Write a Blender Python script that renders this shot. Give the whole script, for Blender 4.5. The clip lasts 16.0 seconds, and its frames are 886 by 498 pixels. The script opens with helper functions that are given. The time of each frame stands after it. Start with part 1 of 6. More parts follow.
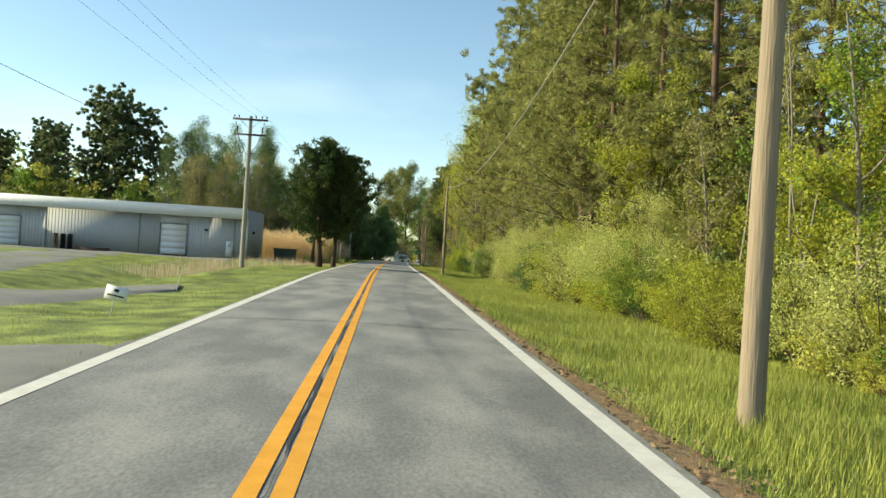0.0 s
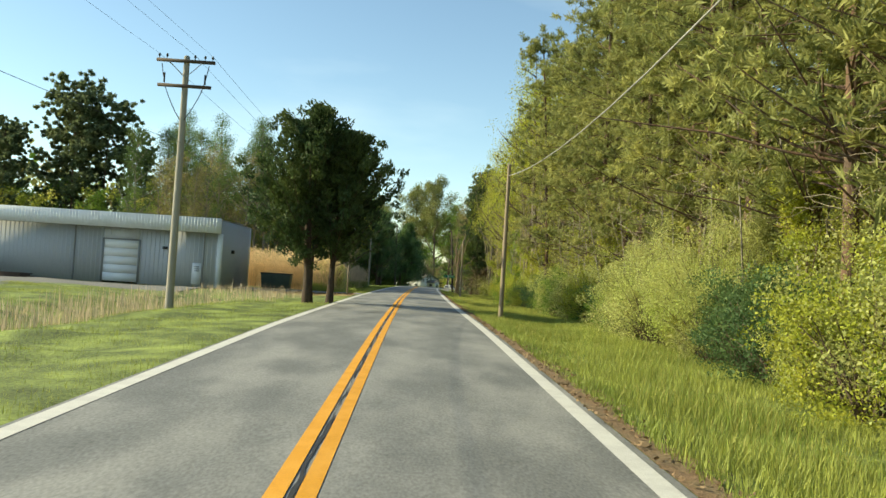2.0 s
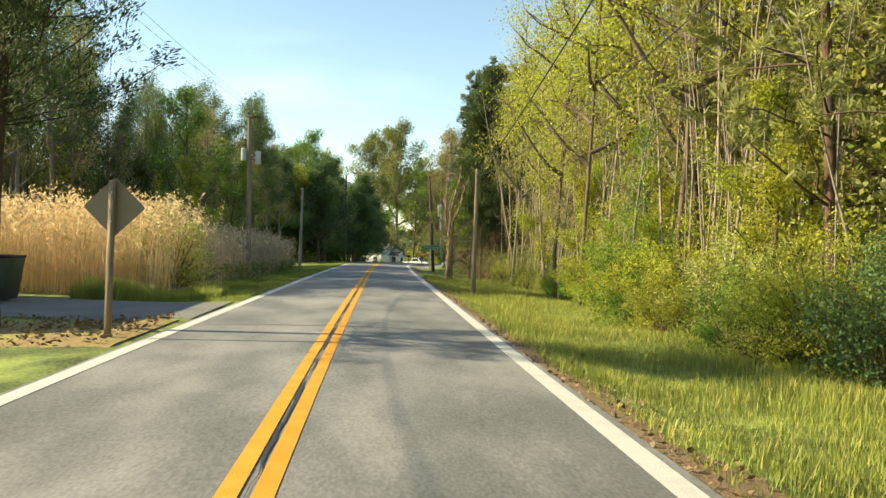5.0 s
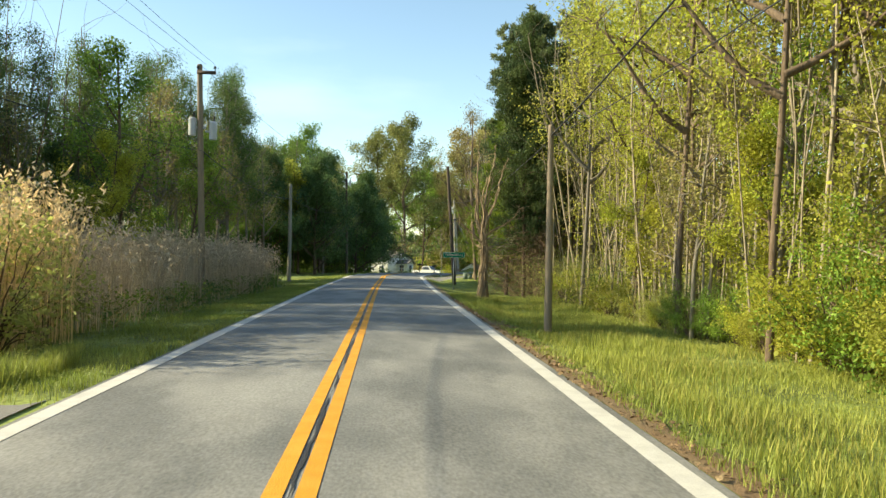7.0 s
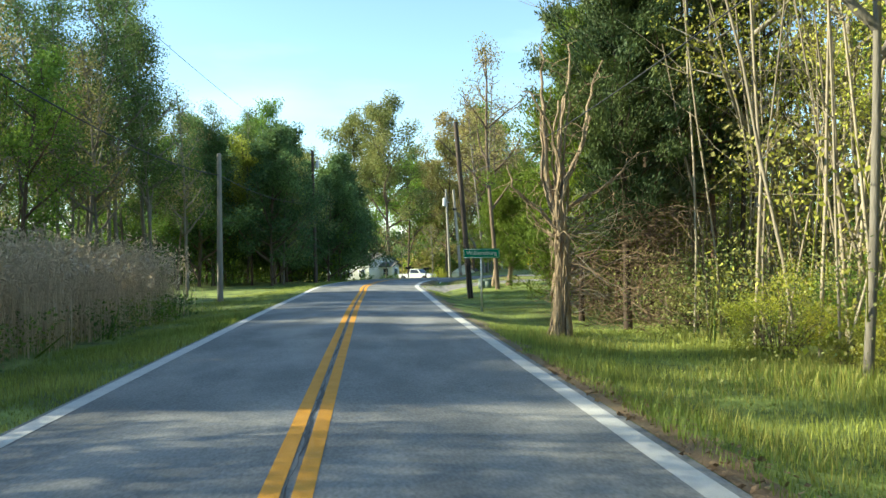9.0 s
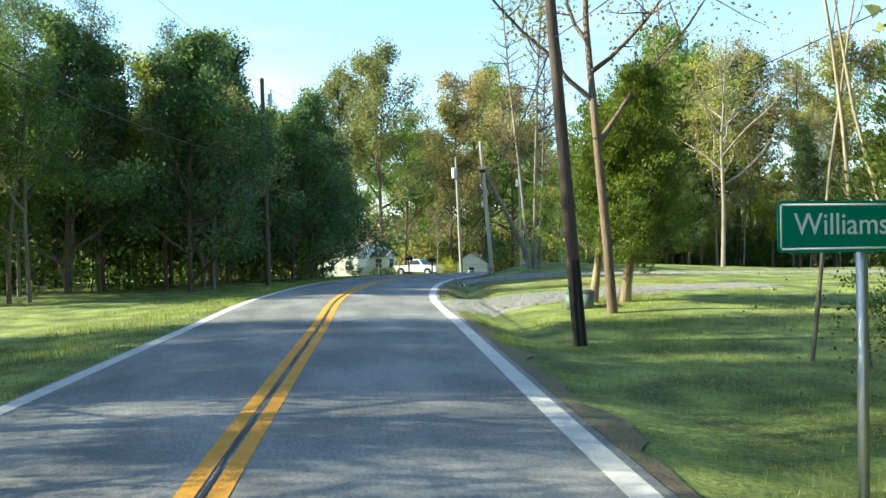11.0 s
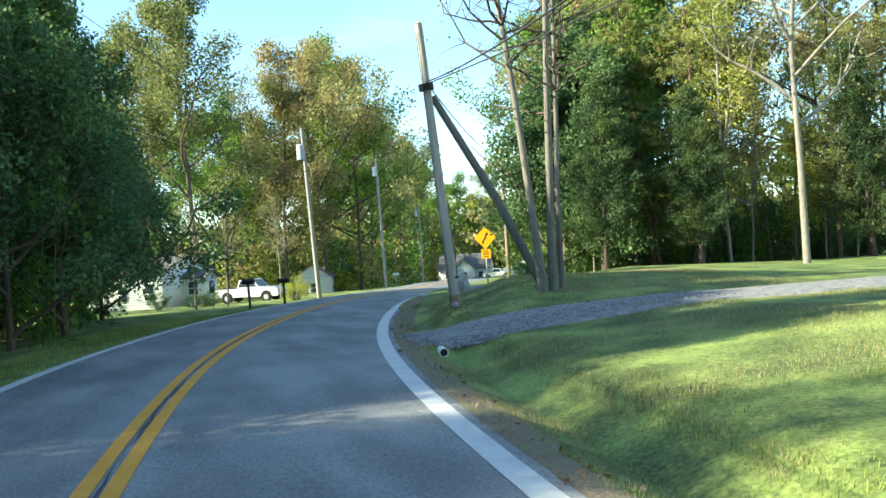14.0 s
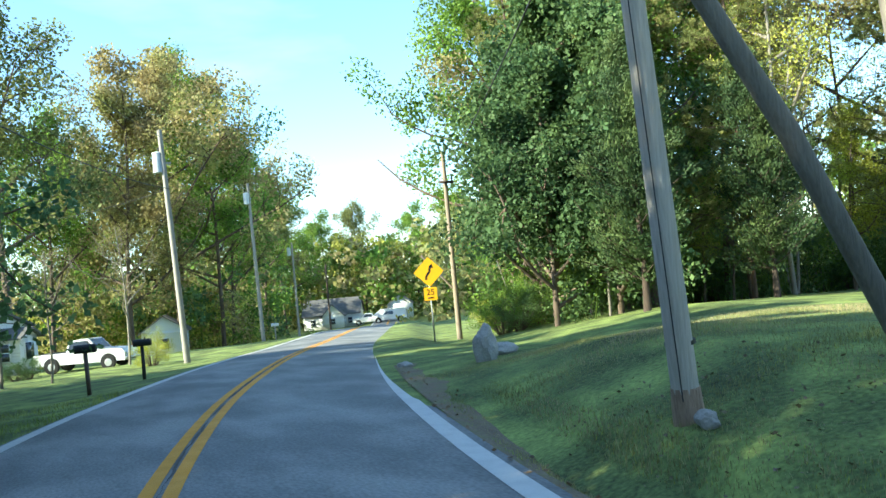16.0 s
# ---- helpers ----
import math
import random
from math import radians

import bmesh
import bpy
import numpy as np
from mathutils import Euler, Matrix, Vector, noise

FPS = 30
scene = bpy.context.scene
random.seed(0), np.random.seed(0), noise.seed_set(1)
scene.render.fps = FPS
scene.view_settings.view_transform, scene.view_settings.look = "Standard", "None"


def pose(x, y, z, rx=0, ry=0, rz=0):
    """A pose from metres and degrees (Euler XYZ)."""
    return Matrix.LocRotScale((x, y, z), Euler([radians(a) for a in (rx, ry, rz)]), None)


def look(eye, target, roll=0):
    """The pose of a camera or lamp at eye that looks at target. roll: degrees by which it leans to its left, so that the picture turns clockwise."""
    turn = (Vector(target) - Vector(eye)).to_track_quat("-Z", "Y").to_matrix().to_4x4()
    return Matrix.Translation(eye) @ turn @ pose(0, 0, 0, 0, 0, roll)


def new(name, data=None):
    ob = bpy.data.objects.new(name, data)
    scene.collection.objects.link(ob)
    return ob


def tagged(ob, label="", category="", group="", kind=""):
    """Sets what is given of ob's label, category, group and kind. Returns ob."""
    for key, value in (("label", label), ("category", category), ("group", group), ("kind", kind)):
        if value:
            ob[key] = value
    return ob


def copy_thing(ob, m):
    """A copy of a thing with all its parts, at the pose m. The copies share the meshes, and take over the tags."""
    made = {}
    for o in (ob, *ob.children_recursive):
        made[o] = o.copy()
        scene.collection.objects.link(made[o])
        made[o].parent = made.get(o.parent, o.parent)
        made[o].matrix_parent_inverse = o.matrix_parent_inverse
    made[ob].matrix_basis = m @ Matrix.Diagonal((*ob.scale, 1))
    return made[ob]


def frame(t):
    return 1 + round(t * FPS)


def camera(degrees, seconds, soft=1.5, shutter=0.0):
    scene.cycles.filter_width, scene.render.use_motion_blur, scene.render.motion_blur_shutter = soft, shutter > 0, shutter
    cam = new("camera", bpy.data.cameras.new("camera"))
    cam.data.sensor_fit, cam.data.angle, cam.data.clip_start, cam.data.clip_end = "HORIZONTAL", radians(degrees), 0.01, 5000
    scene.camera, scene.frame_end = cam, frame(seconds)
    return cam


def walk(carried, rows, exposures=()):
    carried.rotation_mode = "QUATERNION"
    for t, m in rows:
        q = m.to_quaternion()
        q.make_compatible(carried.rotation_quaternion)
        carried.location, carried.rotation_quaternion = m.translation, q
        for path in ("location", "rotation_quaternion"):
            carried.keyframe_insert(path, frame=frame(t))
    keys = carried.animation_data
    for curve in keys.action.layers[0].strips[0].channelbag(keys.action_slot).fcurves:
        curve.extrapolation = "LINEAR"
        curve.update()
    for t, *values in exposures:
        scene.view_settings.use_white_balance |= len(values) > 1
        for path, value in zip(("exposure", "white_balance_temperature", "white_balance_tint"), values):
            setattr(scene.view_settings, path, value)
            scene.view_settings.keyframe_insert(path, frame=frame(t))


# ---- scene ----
cam = camera(56.9, 16.0)
PATH = [
    (0.0, 0.699, -0.001, 1.615, 90.55, -3.54, -3.96),
    (0.5, 0.653, 6.111, 1.674, 91.52, -4.59, -5.02),
    (1.0, 0.651, 12.575, 1.747, 90.53, -3.96, -3.51),
    (1.5, 0.736, 17.133, 1.839, 92.05, -4.40, -3.24),
    (2.0, 0.789, 21.901, 1.899, 92.00, -3.52, -2.09),
    (2.5, 0.760, 29.739, 1.972, 90.87, -2.96, -2.60),
    (3.0, 0.825, 35.011, 2.003, 89.79, -2.78, -1.74),
    (3.1, 0.775, 36.184, 2.000, 89.90, -2.44, -2.08),
    (5.3, 0.831, 66.288, 2.058, 90.00, -1.87, -5.32),
    (5.5, 0.828, 67.908, 2.147, 90.18, -1.64, -5.44),
    (6.0, 0.859, 72.621, 2.114, 90.54, -1.06, -4.95),
    (6.5, 0.875, 76.445, 2.133, 90.28, -0.90, -5.21),
    (7.0, 0.790, 77.358, 2.090, 90.41, -1.00, -4.63),
    (7.5, 0.850, 81.916, 2.040, 90.41, -0.98, -5.06),
    (8.0, 0.886, 86.761, 2.042, 90.38, -0.75, -5.31),
    (8.5, 0.908, 91.769, 2.062, 90.40, -0.27, -5.29),
    (9.0, 0.998, 96.994, 2.033, 90.45, 0.65, -5.97),
    (9.5, 1.124, 102.323, 2.022, 90.58, 0.85, -6.14),
    (10.0, 1.276, 107.655, 2.017, 90.06, 0.69, -5.72),
    (10.2, 1.345, 109.855, 2.004, 89.69, 0.69, -5.57),
    (12.3, 2.778, 134.060, 2.050, 89.25, 2.06, -9.43),
    (12.5, 2.662, 134.924, 1.976, 89.14, 2.41, -9.98),
    (13.0, 2.564, 138.078, 1.949, 89.91, 2.35, -12.80),
    (13.5, 2.433, 141.201, 1.924, 90.83, 3.53, -16.00),
    (14.0, 2.417, 144.535, 1.915, 89.63, 3.99, -19.26),
    (14.5, 2.512, 147.894, 1.902, 90.62, 4.43, -21.44),
    (15.0, 2.744, 151.436, 1.877, 91.47, 4.38, -23.64),
    (15.5, 3.223, 154.906, 1.908, 91.97, 4.52, -26.27),
    (16.0, 3.661, 158.387, 1.891, 91.84, 5.45, -29.89),
]
walk(cam, [(t, pose(x, y, z, rx, ry, rz)) for t, x, y, z, rx, ry, rz in PATH],
     [(0, 0.75, 7000, -2), (3, 0.85, 7200, -4), (5.3, 1.15, 7700, 2), (7, 1.1, 7300, 0), (8.6, 1.3, 6500, -3), (10.2, 1.65, 6100, -3), (12.5, 1.5, 6700, -2), (14, 1.7, 6000, -4), (16, 1.8, 5700, -4)])

# ---- world, sun ----
SUN_AZ, SUN_EL = radians(84), radians(28)          # left of the road, a little ahead
world = bpy.data.worlds.new("sky")
scene.world = world
world.use_nodes = True
wn, wl = world.node_tree.nodes, world.node_tree.links
sky = wn.new("ShaderNodeTexSky")
sky.sky_type = 'NISHITA'
sky.sun_disc = False
sky.sun_elevation, sky.sun_rotation = SUN_EL, -SUN_AZ
sky.air_density, sky.dust_density, sky.ozone_density = 0.95, 0.15, 1.6
wc = wn.new("ShaderNodeTexCoord")
wmap = wn.new("ShaderNodeMapping")
wmap.inputs["Scale"].default_value = (1.2, 1.2, 4.5)
wno = wn.new("ShaderNodeTexNoise")
wno.inputs["Scale"].default_value, wno.inputs["Detail"].default_value = 1.7, 7.0
wr = wn.new("ShaderNodeValToRGB")
wr.color_ramp.elements[0].position, wr.color_ramp.elements[1].position = 0.52, 0.80
wmul = wn.new("ShaderNodeMath")
wmul.operation, wmul.inputs[1].default_value = 'MULTIPLY', 0.2
wmix = wn.new("ShaderNodeMixRGB")
wmix.inputs[2].default_value = (8.5, 8.8, 9.0, 1)
wl.new(wc.outputs["Generated"], wmap.inputs[0])
wl.new(wmap.outputs[0], wno.inputs["Vector"])
wl.new(wno.outputs[0], wr.inputs[0])
wl.new(wr.outputs[0], wmul.inputs[0])
wl.new(wmul.outputs[0], wmix.inputs[0])
wl.new(sky.outputs[0], wmix.inputs[1])
wl.new(wmix.outputs[0], wn["Background"].inputs[0])
wn["Background"].inputs[1].default_value = 0.125
sun_data = bpy.data.lights.new("sun", 'SUN')
sun_data.energy, sun_data.angle, sun_data.color = 5.0, radians(0.55), (1.0, 0.88, 0.66)
sun = new("sun", sun_data)
sun.matrix_world = look((-math.sin(SUN_AZ) * 80, math.cos(SUN_AZ) * 80, 80 * math.tan(SUN_EL)), (0, 0, 0))

# ---- materials ----


def material(name, base, rough=0.8, metal=0.0, var=0.25, scale=8.0, fine=60.0, bump=0.2, second=None, obj_random=0.0, translucent=None,
             island=0.0, coords="Object", stretch=(1, 1, 1), spec=0.3):
    """A surface with colour variation at two scales and a fine relief."""
    m = bpy.data.materials.new(name)
    m.use_nodes = True
    n, l = m.node_tree.nodes, m.node_tree.links
    b = n["Principled BSDF"]
    b.inputs["Roughness"].default_value, b.inputs["Metallic"].default_value = rough, metal
    b.inputs["Specular IOR Level"].default_value = spec
    tc, mp = n.new("ShaderNodeTexCoord"), n.new("ShaderNodeMapping")
    mp.inputs["Scale"].default_value = stretch
    l.new(tc.outputs[coords], mp.inputs[0])
    big, small = n.new("ShaderNodeTexNoise"), n.new("ShaderNodeTexNoise")
    big.inputs["Scale"].default_value, big.inputs["Detail"].default_value = scale, 5
    small.inputs["Scale"].default_value, small.inputs["Detail"].default_value = fine, 4
    l.new(mp.outputs[0], big.inputs["Vector"])
    l.new(mp.outputs[0], small.inputs["Vector"])
    add = n.new("ShaderNodeMath")
    add.operation = 'ADD'
    l.new(big.outputs[0], add.inputs[0])
    l.new(small.outputs[0], add.inputs[1])
    val = n.new("ShaderNodeMapRange")
    val.inputs[1].default_value, val.inputs[2].default_value = 0.6, 1.4
    val.inputs[3].default_value, val.inputs[4].default_value = 1 - var, 1 + var
    l.new(add.outputs[0], val.inputs[0])
    col = n.new("ShaderNodeMixRGB")
    col.inputs[1].default_value = (*base, 1)
    col.inputs[2].default_value = (*(second or base), 1)
    ramp = n.new("ShaderNodeMapRange")
    ramp.inputs[1].default_value, ramp.inputs[2].default_value = 0.42, 0.62
    l.new(big.outputs[0], ramp.inputs[0])
    l.new(ramp.outputs[0], col.inputs[0])
    out = n.new("ShaderNodeMixRGB")
    out.blend_type, out.inputs[0].default_value = 'MULTIPLY', 1.0
    l.new(col.outputs[0], out.inputs[1])
    last = val.outputs[0]
    for amount, node, socket in ((obj_random, "ShaderNodeObjectInfo", "Random"), (island, "ShaderNodeNewGeometry", "Random Per Island")):
        if amount:
            g, r, mu = n.new(node), n.new("ShaderNodeMapRange"), n.new("ShaderNodeMath")
            r.inputs[3].default_value, r.inputs[4].default_value = 1 - amount, 1 + amount
            mu.operation = 'MULTIPLY'
            l.new(g.outputs[socket], r.inputs[0])
            l.new(r.outputs[0], mu.inputs[0])
            l.new(last, mu.inputs[1])
            last = mu.outputs[0]
    l.new(last, out.inputs[2])
    l.new(out.outputs[0], b.inputs["Base Color"])
    if bump:
        bp = n.new("ShaderNodeBump")
        bp.inputs["Strength"].default_value, bp.inputs["Distance"].default_value = bump, 0.02
        l.new(small.outputs[0], bp.inputs["Height"])
        l.new(bp.outputs[0], b.inputs["Normal"])
    if translucent:
        tr, mx = n.new("ShaderNodeBsdfTranslucent"), n.new("ShaderNodeMixShader")
        l.new(out.outputs[0], tr.inputs[0])
        mx.inputs[0].default_value = translucent
        l.new(b.outputs[0], mx.inputs[1])
        l.new(tr.outputs[0], mx.inputs[2])
        l.new(mx.outputs[0], n["Material Output"].inputs[0])
    return m


def leaf_material(name, base, second, translucent=0.35):
    return material(name, base, rough=0.6, var=0.3, scale=0.35, fine=3.0, bump=0, second=second, island=0.35, obj_random=0.18, translucent=translucent, spec=0.2)


M_ASPHALT = material("asphalt", (0.16, 0.163, 0.162), 0.75, var=0.5, scale=0.9, fine=34, bump=0.12, second=(0.205, 0.203, 0.196), stretch=(1, 0.4, 1), spec=0.5)
M_WHITE = material("white_road_paint", (0.60, 0.59, 0.56), 0.75, var=0.2, scale=3, fine=70, bump=0.3, second=(0.48, 0.47, 0.45))
M_YELLOW = material("yellow_road_paint", (0.64, 0.30, 0.03), 0.75, var=0.2, scale=3, fine=70, bump=0.3, second=(0.62, 0.30, 0.04))
M_DARKLINE = material("tar", (0.035, 0.034, 0.033), 0.6, var=0.3, scale=5, fine=60)
M_GRASS = material("lawn", (0.125, 0.16, 0.045), 0.9, var=0.85, scale=0.9, fine=17, bump=0.8, second=(0.18, 0.22, 0.055))
M_BLADE = material("grass_blades", (0.24, 0.30, 0.06), 0.6, var=0.3, scale=0.3, fine=2, bump=0, second=(0.34, 0.36, 0.09), island=0.35, translucent=0.35)
M_LITTER = material("leaf_litter", (0.27, 0.175, 0.10), 0.95, var=0.5, scale=2.5, fine=40, bump=0.9, second=(0.19, 0.14, 0.08))
M_GRAVEL = material("gravel", (0.25, 0.24, 0.225), 0.95, var=0.8, scale=5, fine=22, bump=1.0, second=(0.22, 0.21, 0.20))
M_STONE = material("gravel_stones", (0.21, 0.205, 0.195), 0.9, var=0.3, scale=4, fine=40, island=0.4, bump=0.3)
M_BARK = material("bark", (0.13, 0.095, 0.068), 0.95, var=0.5, scale=3, fine=18, bump=1.0, stretch=(1, 1, 0.22), obj_random=0.2)
M_PINEBARK = material("pine_bark", (0.15, 0.09, 0.06), 0.95, var=0.5, scale=4, fine=16, bump=1.0, second=(0.09, 0.065, 0.05), stretch=(1, 1, 0.3), obj_random=0.2)
M_GREYBARK = material("grey_bark", (0.215, 0.19, 0.155), 0.95, var=0.4, scale=3, fine=18, bump=0.8, stretch=(1, 1, 0.2), obj_random=0.2)
M_PALEBARK = material("pale_tan_bark", (0.30, 0.25, 0.185), 0.95, var=0.4, scale=3, fine=18, bump=0.8, second=(0.27, 0.23, 0.17), stretch=(1, 1, 0.2), island=0.25)
M_DARKBARK = material("dark_bark", (0.07, 0.05, 0.038), 0.95, var=0.5, scale=4, fine=20, bump=1.0, stretch=(1, 1, 0.2))
M_SNAG = material("shaggy_cedar_bark", (0.38, 0.285, 0.18), 0.95, var=0.75, scale=9, fine=42, bump=1.4, second=(0.15, 0.11, 0.075), stretch=(1, 1, 0.08))
M_POLE = material("weathered_pole_wood", (0.30, 0.235, 0.165), 0.9, var=0.3, scale=3, fine=40, bump=0.8, second=(0.22, 0.18, 0.14), stretch=(1, 1, 0.05))
M_GREYPOLE = material("grey_pole_wood", (0.36, 0.33, 0.285), 0.9, var=0.25, scale=3, fine=40, bump=0.8, second=(0.27, 0.25, 0.23), stretch=(1, 1, 0.05))
M_PALEPOLE = material("pale_sunbleached_pole_wood", (0.50, 0.445, 0.365), 0.9, var=0.25, scale=3, fine=40, bump=0.8, second=(0.40, 0.36, 0.31), stretch=(1, 1, 0.05))
M_DARKPOLE = material("creosoted_pole_wood", (0.10, 0.075, 0.06), 0.85, var=0.3, scale=3, fine=40, bump=0.8, stretch=(1, 1, 0.05))
M_METAL = material("galvanised_metal", (0.5, 0.51, 0.52), 0.45, 0.8, var=0.15, scale=4, fine=50, bump=0.1)
M_TRANSF = material("transformer_paint", (0.55, 0.57, 0.58), 0.5, var=0.1, scale=3, fine=30, bump=0.1)
M_BLACK = material("black_plastic", (0.02, 0.02, 0.02), 0.5, var=0.2, scale=4, fine=30, bump=0.1)
M_WIRE = material("cable_sheath", (0.03, 0.03, 0.032), 0.6, var=0.2, scale=2, fine=20, bump=0)
M_WIREGREY = material("aluminium_cable", (0.30, 0.29, 0.27), 0.6, var=0.2, scale=2, fine=20, bump=0)
M_SIDING = material("grey_metal_siding", (0.50, 0.51, 0.53), 0.9, var=0.1, scale=0.4, fine=9, bump=0.1, second=(0.45, 0.46, 0.48), spec=0.08)
M_FASCIA = material("white_metal_fascia", (0.74, 0.76, 0.78), 0.5, var=0.07, scale=0.6, fine=12, bump=0.1)
M_DOORWHITE = material("white_door_paint", (0.78, 0.78, 0.77), 0.5, var=0.06, scale=1, fine=20, bump=0.05)
M_TRIM = material("grey_trim", (0.22, 0.22, 0.22), 0.6, var=0.1, scale=2, fine=20, bump=0.05)
M_HOUSE = material("white_clapboard", (0.76, 0.75, 0.72), 0.7, var=0.08, scale=1, fine=20, bump=0.1)
M_ROOF = material("asphalt_shingle", (0.13, 0.125, 0.12), 0.9, var=0.3, scale=2, fine=25, bump=0.5)
M_GLASSDARK = material("window_glass", (0.03, 0.035, 0.04), 0.08, var=0.1, scale=2, fine=8, bump=0, spec=0.8)
M_SIGNGREEN = material("green_sign_sheeting", (0.0, 0.22, 0.13), 0.45, var=0.08, scale=3, fine=20, bump=0.05)
M_SIGNWHITE = material("white_sign_sheeting", (0.8, 0.8, 0.79), 0.45, var=0.05, scale=3, fine=20, bump=0.05)
M_SIGNYEL = material("yellow_sign_sheeting", (0.85, 0.42, 0.01), 0.45, var=0.06, scale=3, fine=20, bump=0.05)
M_SIGNBACK = material("bare_aluminium", (0.24, 0.20, 0.15), 0.6, 0.3, var=0.15, scale=3, fine=30, bump=0.1)
M_SIGNBLACK = material("black_sign_print", (0.015, 0.015, 0.015), 0.5, var=0.1, scale=3, fine=20, bump=0)
M_BOXGREEN = material("green_utility_paint", (0.10, 0.14, 0.12), 0.55, var=0.15, scale=3, fine=30, bump=0.1)
M_CONCRETE = material("concrete", (0.38, 0.36, 0.33), 0.9, var=0.25, scale=3, fine=30, bump=0.5)
M_ROCK = material("grey_boulder", (0.33, 0.31, 0.28), 0.9, var=0.3, scale=3, fine=25, bump=0.8)
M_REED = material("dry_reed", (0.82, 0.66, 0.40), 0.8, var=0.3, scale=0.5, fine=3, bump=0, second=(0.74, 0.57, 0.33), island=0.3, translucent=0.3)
# Darker reed copy: the wood's shade put into its colour; dead stalks share it.
M_REEDGREYSHADE = material("shaded_dry_reed", (0.60, 0.48, 0.34), 0.8, var=0.3, scale=0.5, fine=3, bump=0, second=(0.52, 0.42, 0.30), island=0.3, translucent=0.3)
M_PINE = leaf_material("pine_needles", (0.245, 0.265, 0.09), (0.36, 0.35, 0.115), 0.42)
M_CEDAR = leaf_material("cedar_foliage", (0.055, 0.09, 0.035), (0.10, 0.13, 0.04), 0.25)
# Lit copy of the cedar foliage: sunlight is put into a yellower colour.
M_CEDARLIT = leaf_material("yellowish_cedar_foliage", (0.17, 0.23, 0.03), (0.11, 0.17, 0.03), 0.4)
M_SPRING = leaf_material("spring_leaves", (0.36, 0.385, 0.07), (0.48, 0.45, 0.10), 0.45)
M_GREEN = leaf_material("green_leaves", (0.14, 0.24, 0.04), (0.22, 0.31, 0.05), 0.4)
M_DARKLEAF = leaf_material("dark_leaves", (0.09, 0.155, 0.06), (0.135, 0.20, 0.065), 0.4)
M_PALE = leaf_material("pale_bush_leaves", (0.50, 0.50, 0.19), (0.35, 0.40, 0.10), 0.42)
M_YELLOWLEAF = leaf_material("yellow_green_leaves", (0.43, 0.43, 0.065), (0.34, 0.385, 0.06), 0.5)
M_PINEDARK = leaf_material("dark_pine_needles", (0.13, 0.17, 0.09), (0.19, 0.215, 0.10), 0.45)
M_DEADTWIG = material("dead_twigs", (0.20, 0.135, 0.085), 0.95, var=0.4, scale=2, fine=10, bump=0, second=(0.15, 0.11, 0.08), island=0.3)
M_REDWOOD = material("rotten_red_wood", (0.33, 0.23, 0.16), 0.95, var=0.4, scale=5, fine=40, bump=0.8, stretch=(1, 1, 0.2))
M_OLIVE = leaf_material("olive_spring_leaves", (0.22, 0.25, 0.08), (0.29, 0.29, 0.105), 0.42)
M_DIRT = material("verge_dirt", (0.21, 0.16, 0.11), 0.95, var=0.5, scale=2.5, fine=30, bump=0.9, second=(0.15, 0.14, 0.07))
# Greyer, darker leaf green with the wood's shade put into the colour.
M_WOODGREEN = leaf_material("shaded_wood_leaves", (0.10, 0.165, 0.05), (0.16, 0.21, 0.065), 0.4)
M_DRYBLADE = material("yellowing_grass_blades", (0.40, 0.38, 0.10), 0.7, var=0.3, scale=0.3, fine=2, bump=0, second=(0.30, 0.34, 0.07), island=0.35, translucent=0.35)
M_DEADBLADE = material("dead_grass_blades", (0.42, 0.35, 0.19), 0.8, var=0.3, scale=0.4, fine=3, bump=0, second=(0.24, 0.24, 0.09), island=0.35, translucent=0.3)
M_DRYGRASS = material("dead_lawn", (0.34, 0.24, 0.11), 0.95, var=0.5, scale=1.2, fine=30, bump=0.9, second=(0.26, 0.23, 0.07))
M_BRACE = material("olive_grey_timber", (0.17, 0.155, 0.125), 0.9, var=0.3, scale=3, fine=40, bump=0.8, stretch=(1, 1, 0.05))
M_BUD = leaf_material("brown_buds", (0.34, 0.275, 0.12), (0.27, 0.275, 0.085), 0.4)

# ---- mesh helpers ----


